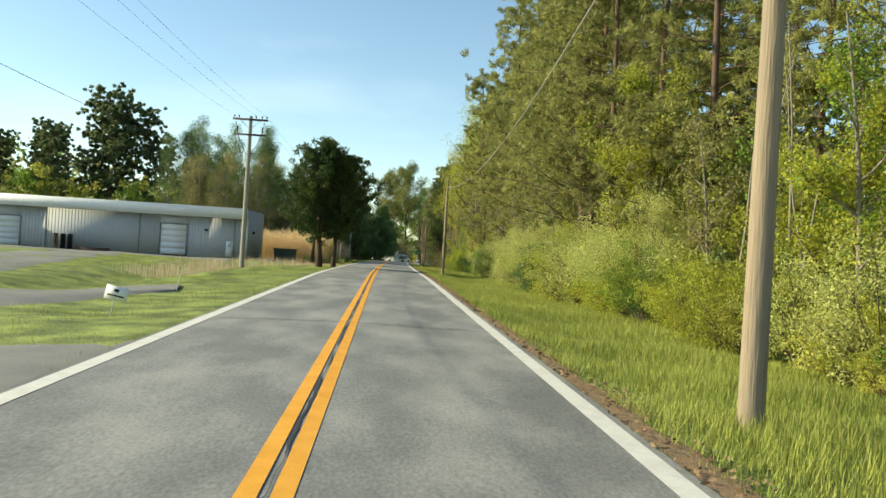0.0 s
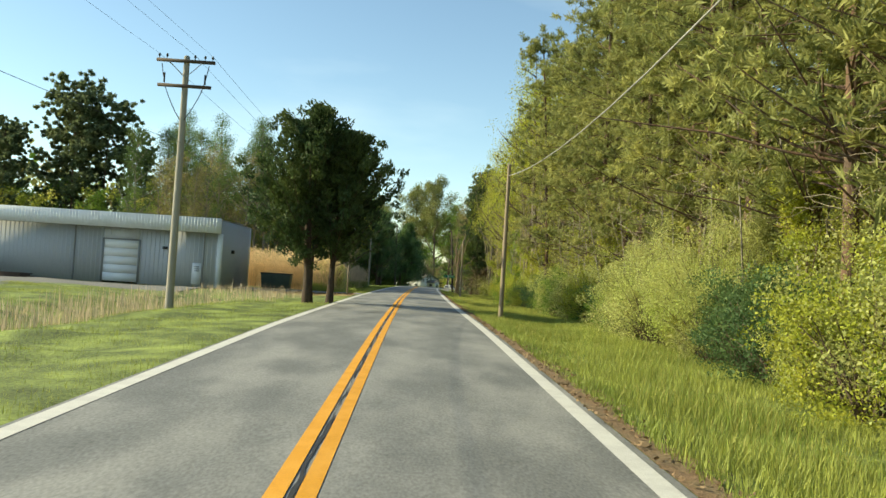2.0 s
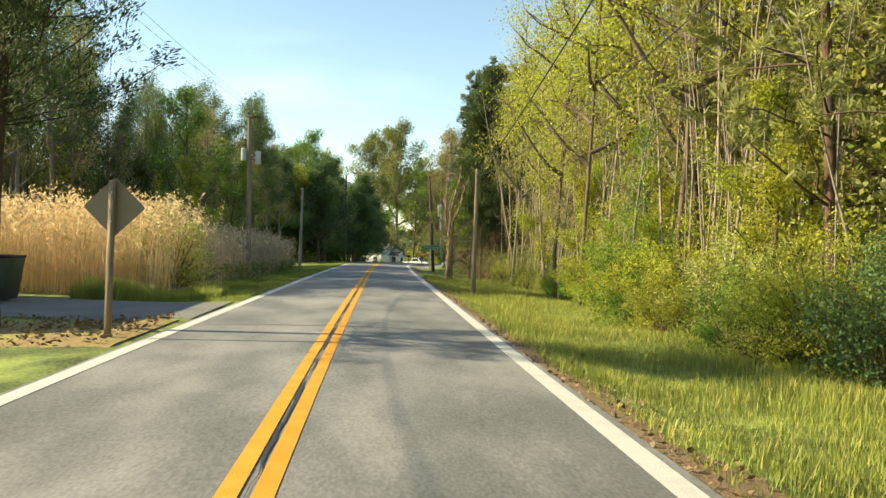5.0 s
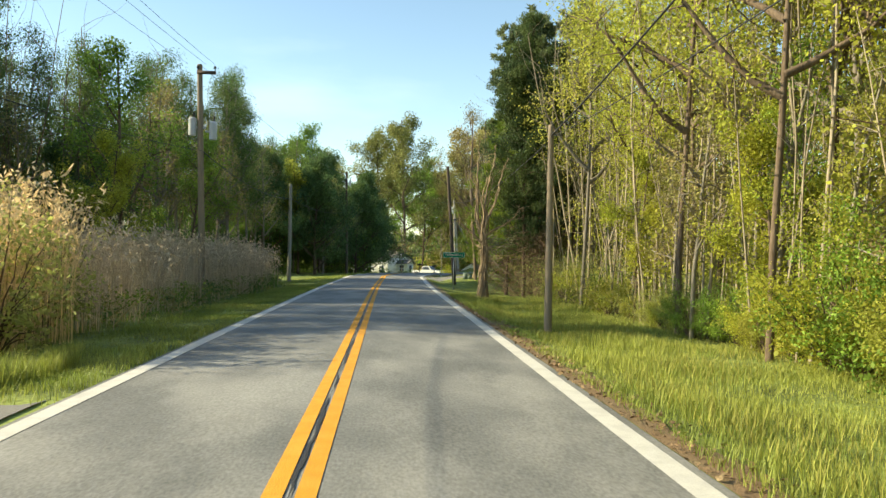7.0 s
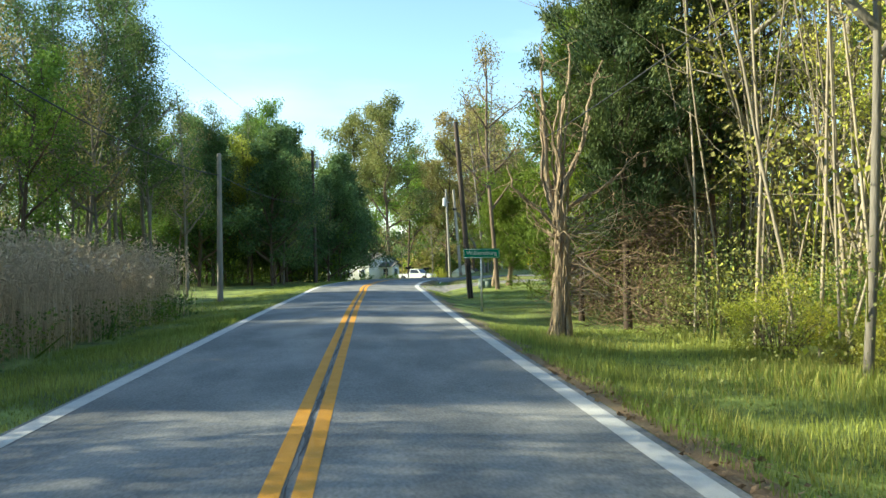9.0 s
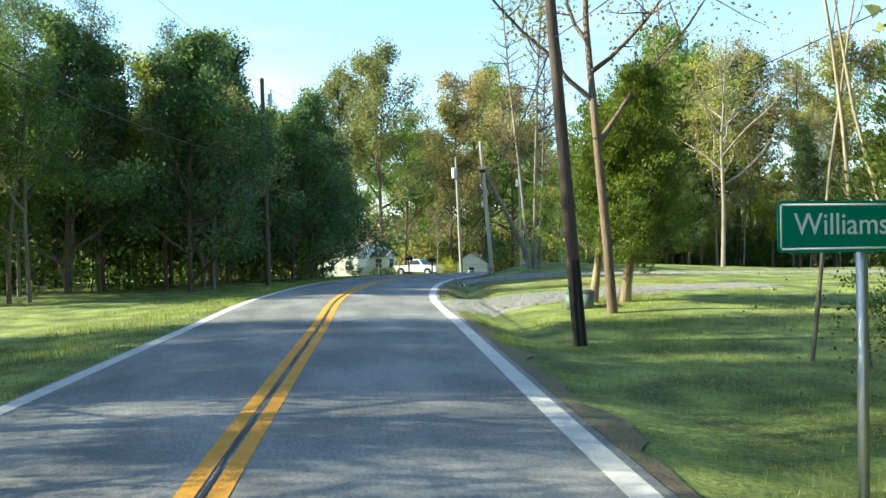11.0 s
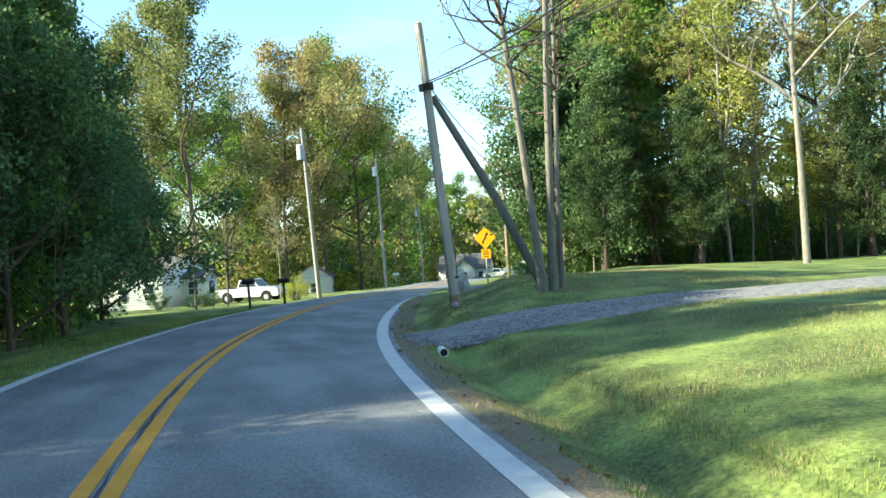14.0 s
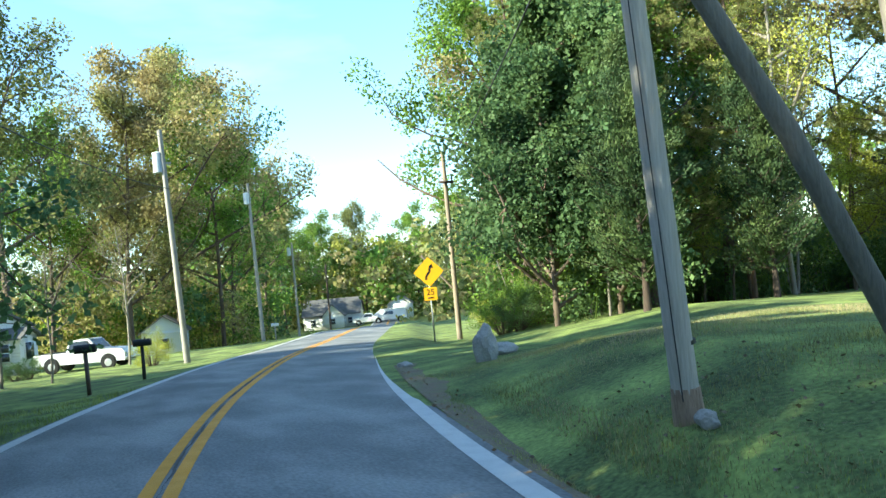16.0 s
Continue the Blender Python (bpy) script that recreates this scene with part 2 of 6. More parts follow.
class Build:
    """Collects vertices and faces of one mesh."""

    def __init__(self):
        self.v, self.f, self.n = [], [], 0

    def add(self, verts, faces):
        verts = np.asarray(verts, float).reshape(-1, 3)
        self.v.append(verts)
        self.f.append(np.asarray(faces, int) + self.n)
        self.n += len(verts)
        return self

    def box(self, a, b):
        (x0, y0, z0), (x1, y1, z1) = a, b
        v = [(x0, y0, z0), (x1, y0, z0), (x1, y1, z0), (x0, y1, z0), (x0, y0, z1), (x1, y0, z1), (x1, y1, z1), (x0, y1, z1)]
        return self.add(v, [(3, 2, 1, 0), (4, 5, 6, 7), (0, 1, 5, 4), (1, 2, 6, 5), (2, 3, 7, 6), (3, 0, 4, 7)])

    def quad(self, a, b, c, d):
        return self.add([a, b, c, d], [(0, 1, 2, 3)])

    def tube(self, pts, radii, sides=7):
        pts = np.asarray(pts, float)
        m = len(pts)
        radii = np.broadcast_to(np.asarray(radii, float), (m,))
        tan = np.gradient(pts, axis=0)
        tan /= np.linalg.norm(tan, axis=1)[:, None] + 1e-9
        ref = np.array([1.0, 0, 0]) if abs(tan[0][0]) < 0.8 else np.array([0, 1.0, 0])
        a = np.cross(tan, ref)
        a /= np.linalg.norm(a, axis=1)[:, None] + 1e-9
        b = np.cross(tan, a)
        ang = np.arange(sides) * 2 * math.pi / sides
        ring = pts[:, None] + radii[:, None, None] * (np.cos(ang)[None, :, None] * a[:, None] + np.sin(ang)[None, :, None] * b[:, None])
        i, j = np.meshgrid(np.arange(m - 1), np.arange(sides), indexing="ij")
        k = (j + 1) % sides
        f = np.stack([i * sides + j, i * sides + k, (i + 1) * sides + k, (i + 1) * sides + j], -1).reshape(-1, 4)
        self.add(ring.reshape(-1, 3), f)
        for o, flip in ((0, True), (m - 1, False)):
            c = ring[o]
            idx = [(0, q + 1, q, q) if flip else (0, q, q + 1, q + 1) for q in range(1, sides - 1)]
            self.add(c, [t[:3] + (t[0],) for t in idx])
        return self

    def mesh(self, name, smooth=False):
        v = np.concatenate(self.v)
        f = np.concatenate([np.asarray(x).reshape(-1, 4) for x in self.f])
        tri = (f[:, 3] == f[:, 0])
        quads, tris = f[~tri], f[tri][:, :3]
        me = bpy.data.meshes.new(name)
        me.vertices.add(len(v))
        me.vertices.foreach_set("co", v.ravel())
        me.loops.add(quads.size + tris.size)
        me.loops.foreach_set("vertex_index", np.concatenate([quads.ravel(), tris.ravel()]))
        me.polygons.add(len(quads) + len(tris))
        me.polygons.foreach_set("loop_start", np.concatenate([np.arange(len(quads)) * 4, quads.size + np.arange(len(tris)) * 3]))
        me.update(calc_edges=True)
        if smooth:
            me.shade_smooth()
        return me


def part(name, build, mat, parent=None, label="", smooth=False, at=None):
    """One mesh object, under a thing or a part."""
    me = build.mesh(name, smooth) if isinstance(build, Build) else build
    if not me.materials:
        me.materials.append(mat)
    ob = new(name, me)
    if parent:
        ob.parent = parent
    if at is not None:
        ob.matrix_basis = at
    if label:
        tagged(ob, label)
    return ob


def thing(name, at, label, category, group="", kind=""):
    ob = new(name)
    ob.empty_display_size = 0.2
    ob.matrix_basis = at
    return tagged(ob, label, category, group, kind)


def leaves(rng, centres, count, spread, size, aspect=1.0, flat=0.0, droop=0.0, shell=False, dirs=None, radial=0.0):
    """Small leaf blades scattered about the centres: vertices and faces."""
    centres = np.asarray(centres, float)
    pick = rng.integers(0, len(centres), count)
    c = centres[pick]
    off = rng.normal(size=(count, 3))
    way = off / np.linalg.norm(off, axis=1)[:, None]
    off = way * rng.uniform(0.5, 1.3, (count, 1)) if shell else np.clip(off, -1.5, 1.5)
    p = c + off * np.asarray(spread)
    u = rng.normal(size=(count, 3)) + way * radial
    if dirs is not None:
        u = u * 0.45 + np.asarray(dirs, float)[pick] * 1.3
    u[:, 2] = u[:, 2] * (1 - flat) - droop
    u /= np.linalg.norm(u, axis=1)[:, None]
    w = np.cross(u, rng.normal(size=(count, 3)))
    w /= np.linalg.norm(w, axis=1)[:, None] + 1e-9
    s = size * rng.uniform(0.55, 1.35, (count, 1))
    a, b = u * s, w * s * aspect * 0.5
    v = np.stack([p - a * 0.5, p + b, p + a * 0.5, p - b], 1).reshape(-1, 3)
    return v, np.arange(count * 4).reshape(-1, 4)


# ---- road line and ground ----
KY = [-90, 0, 51, 74, 97, 114.5, 126, 137.5, 149, 160.5, 172, 180, 190, 200, 221, 241, 280, 340, 600]
KX = [0, 0, 0, 0.10, 0.39, 0.64, 0.86, 1.20, 1.62, 3.37, 6.96, 10.3, 15.0, 20.1, 31.3, 42, 62, 92, 220]
ZY = [-90, -40, -12, 16.8, 45.5, 74, 103, 132, 160, 172, 185, 200, 221, 241, 280, 400, 900]
ZZ = [-0.4, -0.32, -0.22, 0.08, 0.37, 0.36, 0.31, 0.22, 0.16, 0.0, -0.4, -1.05, -1.7, -3.0, -5.6, -8.0, -10.0]
FY = np.arange(-90, 601, 1.0)


def smoothed(ys, vs, width):
    raw = np.interp(np.arange(-150, 661, 1.0), ys, vs)
    k = np.hanning(width)
    raw[:] = np.convolve(np.pad(raw, width, mode="edge"), k / k.sum(), "same")[width:-width]
    return raw[60:60 + len(FY)]


def hermite(ys, vs, q):
    ys, vs = np.array(ys, float), np.array(vs, float)
    m = np.gradient(vs, ys)
    i = np.clip(np.searchsorted(ys, q) - 1, 0, len(ys) - 2)
    h = ys[i + 1] - ys[i]
    s = (q - ys[i]) / h
    return (2 * s**3 - 3 * s**2 + 1) * vs[i] + (s**3 - 2 * s**2 + s) * h * m[i] + (3 * s**2 - 2 * s**3) * vs[i + 1] + (s**3 - s**2) * h * m[i + 1]


GX, GZ = hermite(KY, KX, FY), smoothed(ZY, ZZ, 17)
GS = np.gradient(GX, FY)


def road_x(y):
    return np.interp(y, FY, GX)


def road_z(y):
    return np.interp(y, FY, GZ)


def road_at(y, lat):
    """The place on the ground plan at a distance to the right of the road's middle."""
    s = np.interp(y, FY, GS)
    k = 1 / np.sqrt(1 + s * s)
    return road_x(y) + lat * k, y - lat * s * k


def lateral(x, y):
    s = np.interp(y, FY, GS)
    return (x - road_x(y)) / np.sqrt(1 + s * s)


def wave(x, y):
    return (np.sin(0.61 * x + 0.37 * y) + np.sin(0.23 * x - 0.71 * y + 1.3) + np.sin(1.3 * x + 0.9 * y + 0.5) * 0.5) * 0.03


def ground_z(x, y):
    x, y = np.asarray(x, float), np.asarray(y, float)
    lat = lateral(x, y)
    z = road_z(y)
    r, l = np.clip(lat - 3.4, 0, None), np.clip(-lat - 3.2, 0, None)
    off = -0.06 - 0.22 * np.clip(r / 1.6, 0, 1)
    # bank, ditch and lawn beside the bend
    bend = np.clip((y - 134) / 10, 0, 1)
    far = np.clip((y - 160) / 4, 0, 1)
    ditch = np.exp(-((r - 1.1 + 0.5 * far) / (0.6 - 0.2 * far)) ** 2)
    drive = np.exp(-((y - 145.0) / 2.4) ** 4) + np.exp(-((y - 160.2 + 0.15 * (x - 6.5)) / 1.6) ** 4)
    bank = -0.06 - 0.36 * ditch * (1 - np.clip((y - 165) / 5, 0, 1)) * (1 - np.clip(drive, 0, 1)) + (0.34 * np.clip((r - 1.2) / 5.0, 0, 1)) * (1 - far) + 0.72 * np.clip((r - 0.6) / 2.6, 0, 1) * far * (1 - 0.8 * np.clip((y - 168) / 5, 0, 1) * np.clip((9 - r) / 5, 0, 1)) - (0.1 + 0.55 * far) * np.clip((r - 5) / 14, 0, 1)
    bank = bank - 0.5 * np.clip((y - 176) / 12, 0, 1) * np.clip((r - 1.0) / 1.5, 0, 1)
    off = off * (1 - bend) + bank * bend
    left = -0.05 - 0.16 * np.clip(l / 2.5, 0, 1)
    front = np.clip((72 - y) / 6, 0, 1) * np.clip((y - 22) / 8, 0, 1)
    left = left - front * 0.5 * np.exp(-((lat + 10.5) / 1.8) ** 2) + 0.1 * front * np.clip((l - 10) / 6, 0, 1)
    swell = (np.sin(1.9 * y + 0.5 * x) * np.sin(0.7 * x + 0.4 * y) + 0.6 * np.sin(3.1 * y - 0.9 * x + 1.0)) * 0.085
    left = left + swell * np.clip((l - 0.8) / 2, 0, 1) * np.clip((70 - y) / 6, 0, 1) * np.clip((y - 29) / 4, 0, 1) * np.clip((lat + 12.5) / 2, 0, 1)
    z = z + np.where(lat > 0, off, left) + wave(x, y) * np.clip((np.abs(lat) - 3.6) / 2, 0, 1) * np.where((lat > 0) & (y > 134), 0.45, 1.0)
    return z


lat_lines = np.unique(np.round(np.concatenate([np.arange(-3.4, 3.41, 0.85), np.linspace(-3.6, -18, 26), np.linspace(3.5, 20, 34), -18 - np.geomspace(1, 900, 16), 20 + np.geomspace(1, 900, 16)]), 3))
y_lines = np.concatenate([-60 - np.geomspace(1, 800, 10)[::-1], np.arange(-60, 0, 4.0), np.arange(0, 215, 0.9), 216 + np.geomspace(1, 1500, 26)])
gy, gl = np.meshgrid(y_lines, lat_lines, indexing="ij")
gx = road_x(gy) + gl
gz = ground_z(gx, gy)
gz[np.abs(gl) < 3.35] -= 0.12
nr, nc = gx.shape
ii, jj = np.meshgrid(np.arange(nr - 1), np.arange(nc - 1), indexing="ij")
gf = np.stack([ii * nc + jj, ii * nc + jj + 1, (ii + 1) * nc + jj + 1, (ii + 1) * nc + jj], -1).reshape(-1, 4)
ground = part("ground", Build().add(np.stack([gx, gy, gz], -1), gf), M_GRASS, smooth=True)
tagged(ground, "mown spring grass verge and lawn beside the road", "ground", kind="structure")


def strip(y0, y1, lat0, lat1, lift, step=1.0, crown=0.02):
    ys = np.append(np.arange(y0, y1, step), y1)
    b = Build()
    rows = []
    for lat in np.linspace(lat0, lat1, 5 if lat1 - lat0 > 2 else 2):
        x, y = road_at(ys, lat)
        rows.append(np.stack([x, y, road_z(ys) + lift - crown * abs(lat)], -1))
    v = np.stack(rows, 1)
    m = v.shape[1]
    i, j = np.meshgrid(np.arange(len(ys) - 1), np.arange(m - 1), indexing="ij")
    return b.add(v.reshape(-1, 3), np.stack([i * m + j, i * m + j + 1, (i + 1) * m + j + 1, (i + 1) * m + j], -1).reshape(-1, 4))


road = part("road", strip(-50, 420, -3.16, 3.36, 0.02), M_ASPHALT, smooth=True)
tagged(road, "worn grey asphalt two-lane country road", "road", kind="structure")
for nm, a, b_, mat, lab in (("yellow_line", -0.195, -0.042, M_YELLOW, "solid yellow centre line"), ("yellow_line", 0.042, 0.195, M_YELLOW, "solid yellow centre line"),
                            ("edge_line", -3.09, -2.85, M_WHITE, "solid white edge line"), ("edge_line", 3.0, 3.25, M_WHITE, "solid white edge line")):
    part(nm, strip(-50, 420, a, b_, 0.026), mat, road, lab)

# ---- trees ----
UP = np.array([0, 0, 1.0])


def limb(rng, start, way, length, r0, bend=0.25, n=6, lift=0.0):
    pts = [np.array(start, float)]
    way = np.array(way, float)
    way /= np.linalg.norm(way)
    for _ in range(n - 1):
        way = way + rng.normal(size=3) * bend / n ** 0.5 + UP * lift / n
        way /= np.linalg.norm(way)
        pts.append(pts[-1] + way * length / (n - 1))
    return np.array(pts), np.linspace(r0, r0 * 0.3, n)


def pine_tree(seed, h, mat=None, n=26000, low=0.13, reach=0.17, flat_top=0.0, needle=(0.31, 0.13)):
    """A tall pine: bare lower trunk, whorls of limbs, separate tufts of needles with gaps between."""
    rng = np.random.default_rng(seed)
    t = thing("pine_tree", Matrix(), "tall pine with a bare lower trunk and dark tufted crown", "tree", "pines along the road")
    tr, cr = Build(), Build()
    pts, rad = limb(rng, (0, 0, -0.3), (0, 0, 1), h * 0.97, 0.007 * h, 0.05, 9)
    tr.tube(pts, rad, 8)
    tufts, ways = [], []
    for k in range(82):
        f = low + (1 - low) * rng.random() ** 0.85
        a = rng.uniform(0, 2 * math.pi)
        p = np.array([np.interp(f, np.linspace(0, 1, 9), pts[:, i]) for i in range(3)])
        ln = h * reach * (1.25 - f + flat_top * f) * rng.uniform(0.6, 1.1) + 0.5
        q, r = limb(rng, p, (math.cos(a), math.sin(a), rng.uniform(-0.1, 0.45)), ln, 0.014 + 0.024 * (1 - f), 0.35, 5, 0.2)
        tr.tube(q, r, 4)
        if f > 0.24 or rng.random() < 0.5:
            for e in (0.4, 0.6, 0.8, 1.0):
                c = np.array([np.interp(e, np.linspace(0, 1, 5), q[:, i]) for i in range(3)])
                for _ in range(2):
                    side = rng.normal(size=3) * (0.38, 0.38, 0.16) * (0.6 + 0.6 * ln / 3)
                    tufts.append(c + side)
                    ways.append(side / (np.linalg.norm(side) + 1e-6) * 0.6 + UP * 0.5)
    cr.add(*leaves(rng, np.array(tufts), n, (0.17, 0.17, 0.13), needle[0], needle[1], shell=True, radial=1.6, dirs=np.array(ways) * 0.5))
    part("trunk", tr, M_PINEBARK, t, smooth=True)
    part("crown", cr, mat or M_PINE, t)
    return t


def broadleaf_tree(seed, h, mat, density=1.0, lean=0.0, leaf=0.15, bark=None, first=0.22, width=0.22, name="broadleaf_tree", label="", shoots=9, girth=0.0085):
    """Trunk, rising limbs with twigs, and leaves in uneven clumps."""
    rng = np.random.default_rng(seed)
    t = thing(name, Matrix(), label or "spring broadleaf tree with thin fresh leaves", "tree", "trees beside the road")
    tr, cr = Build(), Build()
    pts, rad = limb(rng, (0, 0, -0.3), (lean, 0, 1), h * 0.95, girth * h + 0.015, 0.12, 8)
    tr.tube(pts, rad, 7)
    tips = []
    for k in range(shoots):
        f = first + (0.95 - first) * (k + rng.random()) / shoots
        a = k * 2.4 + rng.uniform(-0.5, 0.5)
        p = np.array([np.interp(f, np.linspace(0, 1, 8), pts[:, i]) for i in range(3)])
        ln = h * width * 2 * (1.2 - f) * rng.uniform(0.7, 1.2)
        q, r = limb(rng, p, (math.cos(a), math.sin(a), rng.uniform(0.35, 0.9)), ln, (0.006 * h + 0.01) * (1.1 - f * 0.7), 0.35, 6, 0.5)
        tr.tube(q, r, 5)
        for m in range(6):
            e = rng.uniform(0.25, 1)
            s = np.array([np.interp(e, np.linspace(0, 1, 6), q[:, i]) for i in range(3)])
            g, rr = limb(rng, s, rng.normal(size=3) + UP * 0.5, ln * rng.uniform(0.2, 0.45), 0.02 + 0.0008 * h, 0.4, 4, 0.4)
            tr.tube(g, rr, 3)
            tips += [g[-1], g[2], g[1]]
    if density > 0:
        cr.add(*leaves(rng, np.array(tips), int(7000 * density), (0.055 * h * 0.6 + 0.12,) * 3, leaf, 0.7, shell=True))
        part("crown", cr, mat, t)
    part("trunk", tr, bark or M_BARK, t, smooth=True)
    return t


def cedar_tree(seed, h, spread, mat, trunks=1, clear=0.14, label="", n=11000, name="cedar_tree", leaf=0.2, bark=None, tight=1.0, girth=0.017, twig=0.03, cone=0.8, branches=110, clump=0.0, aspect=0.28, apart=0.8, bend=0.3):
    """A dense cedar: one or two trunks, feathery upswept sprays, ragged outline."""
    rng = np.random.default_rng(seed)
    t = thing(name, Matrix(), label or "dense dark cedar with a ragged conical crown", "tree")
    tr, cr = Build(), Build()
    tips, ways = [], []
    for s in range(trunks):
        off = (s - (trunks - 1) / 2) * apart
        pts, rad = limb(rng, (off, 0.3 * s, -0.2), (off * 0.05, 0, 1), h * (0.95 - 0.1 * s), girth * h * (1 - 0.25 * s), 0.08, 8)
        rad[0] *= 1.35
        tr.tube(pts, rad, 9)
        for k in range(branches):
            f = clear + (1 - clear) * rng.random() ** 0.9
            a = rng.uniform(0, 2 * math.pi)
            p = np.array([np.interp(f, np.linspace(0, 1, 8), pts[:, i]) for i in range(3)])
            prof = (((1 - f) / 0.7) ** cone if f > 0.3 else 1.0)
            ln = spread * max(prof, 0.05) * rng.uniform(0.5, 1.22) + 0.2
            q, r = limb(rng, p, (math.cos(a), math.sin(a), rng.uniform(0.1, 0.7)), ln, twig, bend, 5, 0.7)
            tr.tube(q, r, 3)
            tip_way = (q[-1] - q[-2]) / np.linalg.norm(q[-1] - q[-2])
            for e in (0.2, 0.4, 0.6, 0.8, 1.0):
                tips.append(np.array([np.interp(e, np.linspace(0, 1, 5), q[:, i]) for i in range(3)]) + rng.normal(size=3) * 0.12)
                ways.append(tip_way + UP * rng.uniform(0.0, 0.6) + rng.normal(size=3) * 0.35)
    cr.add(*leaves(rng, np.array(tips), n, (clump, clump, clump * 0.8) if clump else (tight * (0.15 + 0.012 * h), tight * (0.15 + 0.012 * h), tight * (0.2 + 0.015 * h)), leaf, aspect, dirs=np.array(ways), shell=clump > 0))
    part("trunk", tr, bark or M_DARKBARK, t, smooth=True)
    part("crown", cr, mat, t)
    return t


def bush(seed, h, w, mat, n=11000, leaf=0.068, label="bushy roadside shrub in fresh leaf"):
    """A rounded mound of leafy clumps on arching stems."""
    rng = np.random.default_rng(seed)
    t = thing("bush", Matrix(), label, "bush", "bushes at the wood's edge")
    st, cr = Build(), Build()
    tips = []
    for k in range(46):
        a, up = k * 2.4 + rng.uniform(-0.4, 0.4), rng.uniform(-0.75, 1.0)
        ring = math.sqrt(max(0.05, 1 - up * up))
        far = rng.uniform(0.72, 1.12)
        c = np.array([math.cos(a) * ring * w * far, math.sin(a) * ring * w * far, h * (0.48 + 0.46 * up * far)])
        foot = np.array([math.cos(a) * 0.2, math.sin(a) * 0.2, -0.1])
        f = np.linspace(0, 1, 6)[:, None]
        st.tube(foot + (c - foot) * f + UP * 0.25 * h * f * (1 - f) + rng.normal(size=(6, 3)) * 0.03, np.linspace(0.022, 0.006, 6), 3)
        tips += [c, c + rng.normal(size=3) * 0.16 * w, c * 0.8 + rng.normal(size=3) * 0.1 * w]
    cr.add(*leaves(rng, np.array(tips), n, (0.16 * w, 0.16 * w, 0.075 * h), leaf, 0.55, shell=True))
    v = cr.v[0]
    v[:, 2] = np.where(v[:, 2] < 0, np.abs(v[:, 2]) * 0.4, v[:, 2])
    part("stem", st, M_BARK, t)
    part("foliage", cr, mat, t)
    return t


def at(x, y, turn=0.0, s=1.0, sz=None, dz=0.0):
    return Matrix.Translation((x, y, float(ground_z(x, y)) + dz)) @ Matrix.Rotation(turn, 4, 'Z') @ Matrix.Diagonal((s, s, sz or s, 1))


PINES = [pine_tree(11, 21), pine_tree(12, 23), pine_tree(13, 19)]
SPRING = [broadleaf_tree(21, 13, M_SPRING, 1.4, leaf=0.115), broadleaf_tree(22, 15, M_SPRING, 0.7, 0.05), broadleaf_tree(23, 11, M_YELLOWLEAF, 1.9, leaf=0.12)]
THIN = [broadleaf_tree(31, 14, M_SPRING, 0.45, 0.03, 0.13, M_GREYBARK, 0.35, 0.12, name="slender_tree", label="slender grey-barked tree with sparse spring leaves"),
        broadleaf_tree(32, 12, M_BUD, 0.35, -0.04, 0.12, M_GREYBARK, 0.3, 0.13, name="slender_tree", label="slender tree with brown spring buds"),
        broadleaf_tree(33, 15, M_GREEN, 0.4, 0.02, 0.13, M_GREYBARK, 0.3, 0.12, name="slender_tree", label="slender grey-barked tree with sparse green leaves")]
GREEN = [broadleaf_tree(41, 13, M_GREEN, 1.8, leaf=0.125), broadleaf_tree(42, 11, M_DARKLEAF, 1.7), broadleaf_tree(43, 15, M_GREEN, 1.2)]
TALL = [broadleaf_tree(34, 19, M_SPRING, 1.3, 0.03, 0.105, M_GREYBARK, 0.3, 0.11, name="slender_tree", label="tall slender grey-barked tree with sparse spring leaves", shoots=13, girth=0.0042),
        broadleaf_tree(35, 18, M_BUD, 1.2, -0.03, 0.10, M_GREYBARK, 0.25, 0.12, name="slender_tree", label="tall slender tree with brown spring buds", shoots=13, girth=0.0042),
        broadleaf_tree(36, 20, M_YELLOWLEAF, 1.2, 0.02, 0.105, M_BARK, 0.3, 0.12, name="slender_tree", label="tall slender tree with yellow-green leaves", shoots=13, girth=0.0042)]
BUSHES = [bush(51, 2.6, 1.5, M_GREEN), bush(52, 3.2, 1.7, M_PALE, label="pale silvery-green flowering shrub"), bush(53, 2.2, 1.4, M_SPRING), bush(54, 3.0, 1.6, M_YELLOWLEAF),
          bush(55, 2.4, 1.5, M_DARKLEAF, label="dark glossy evergreen shrub")]
WOODLEFT = [broadleaf_tree(37, 20, M_WOODGREEN, 1.9, 0.02, 0.115, M_GREYBARK, 0.35, 0.10, name="woodland_tree", label="tall slender tree in thin green leaf", shoots=15, girth=0.006),
            broadleaf_tree(38, 19, M_WOODGREEN, 1.7, -0.02, 0.115, M_GREYBARK, 0.3, 0.11, name="woodland_tree", label="tall slender tree in green leaf", shoots=15, girth=0.006),
            broadleaf_tree(39, 18, M_BUD, 0.5, 0.0, 0.13, M_GREYBARK, 0.3, 0.11, name="woodland_tree", label="tall slender tree with grey twigs and buds", shoots=15, girth=0.006)]
# Dark leaf colour here paints in the shade cast by the woods opposite.
LOWTREE = [broadleaf_tree(44, 8.5, M_DARKLEAF, 2.8, 0.0, 0.13, M_BARK, 0.05, 0.2, label="dense green tree leafy down to the ground", shoots=16)]
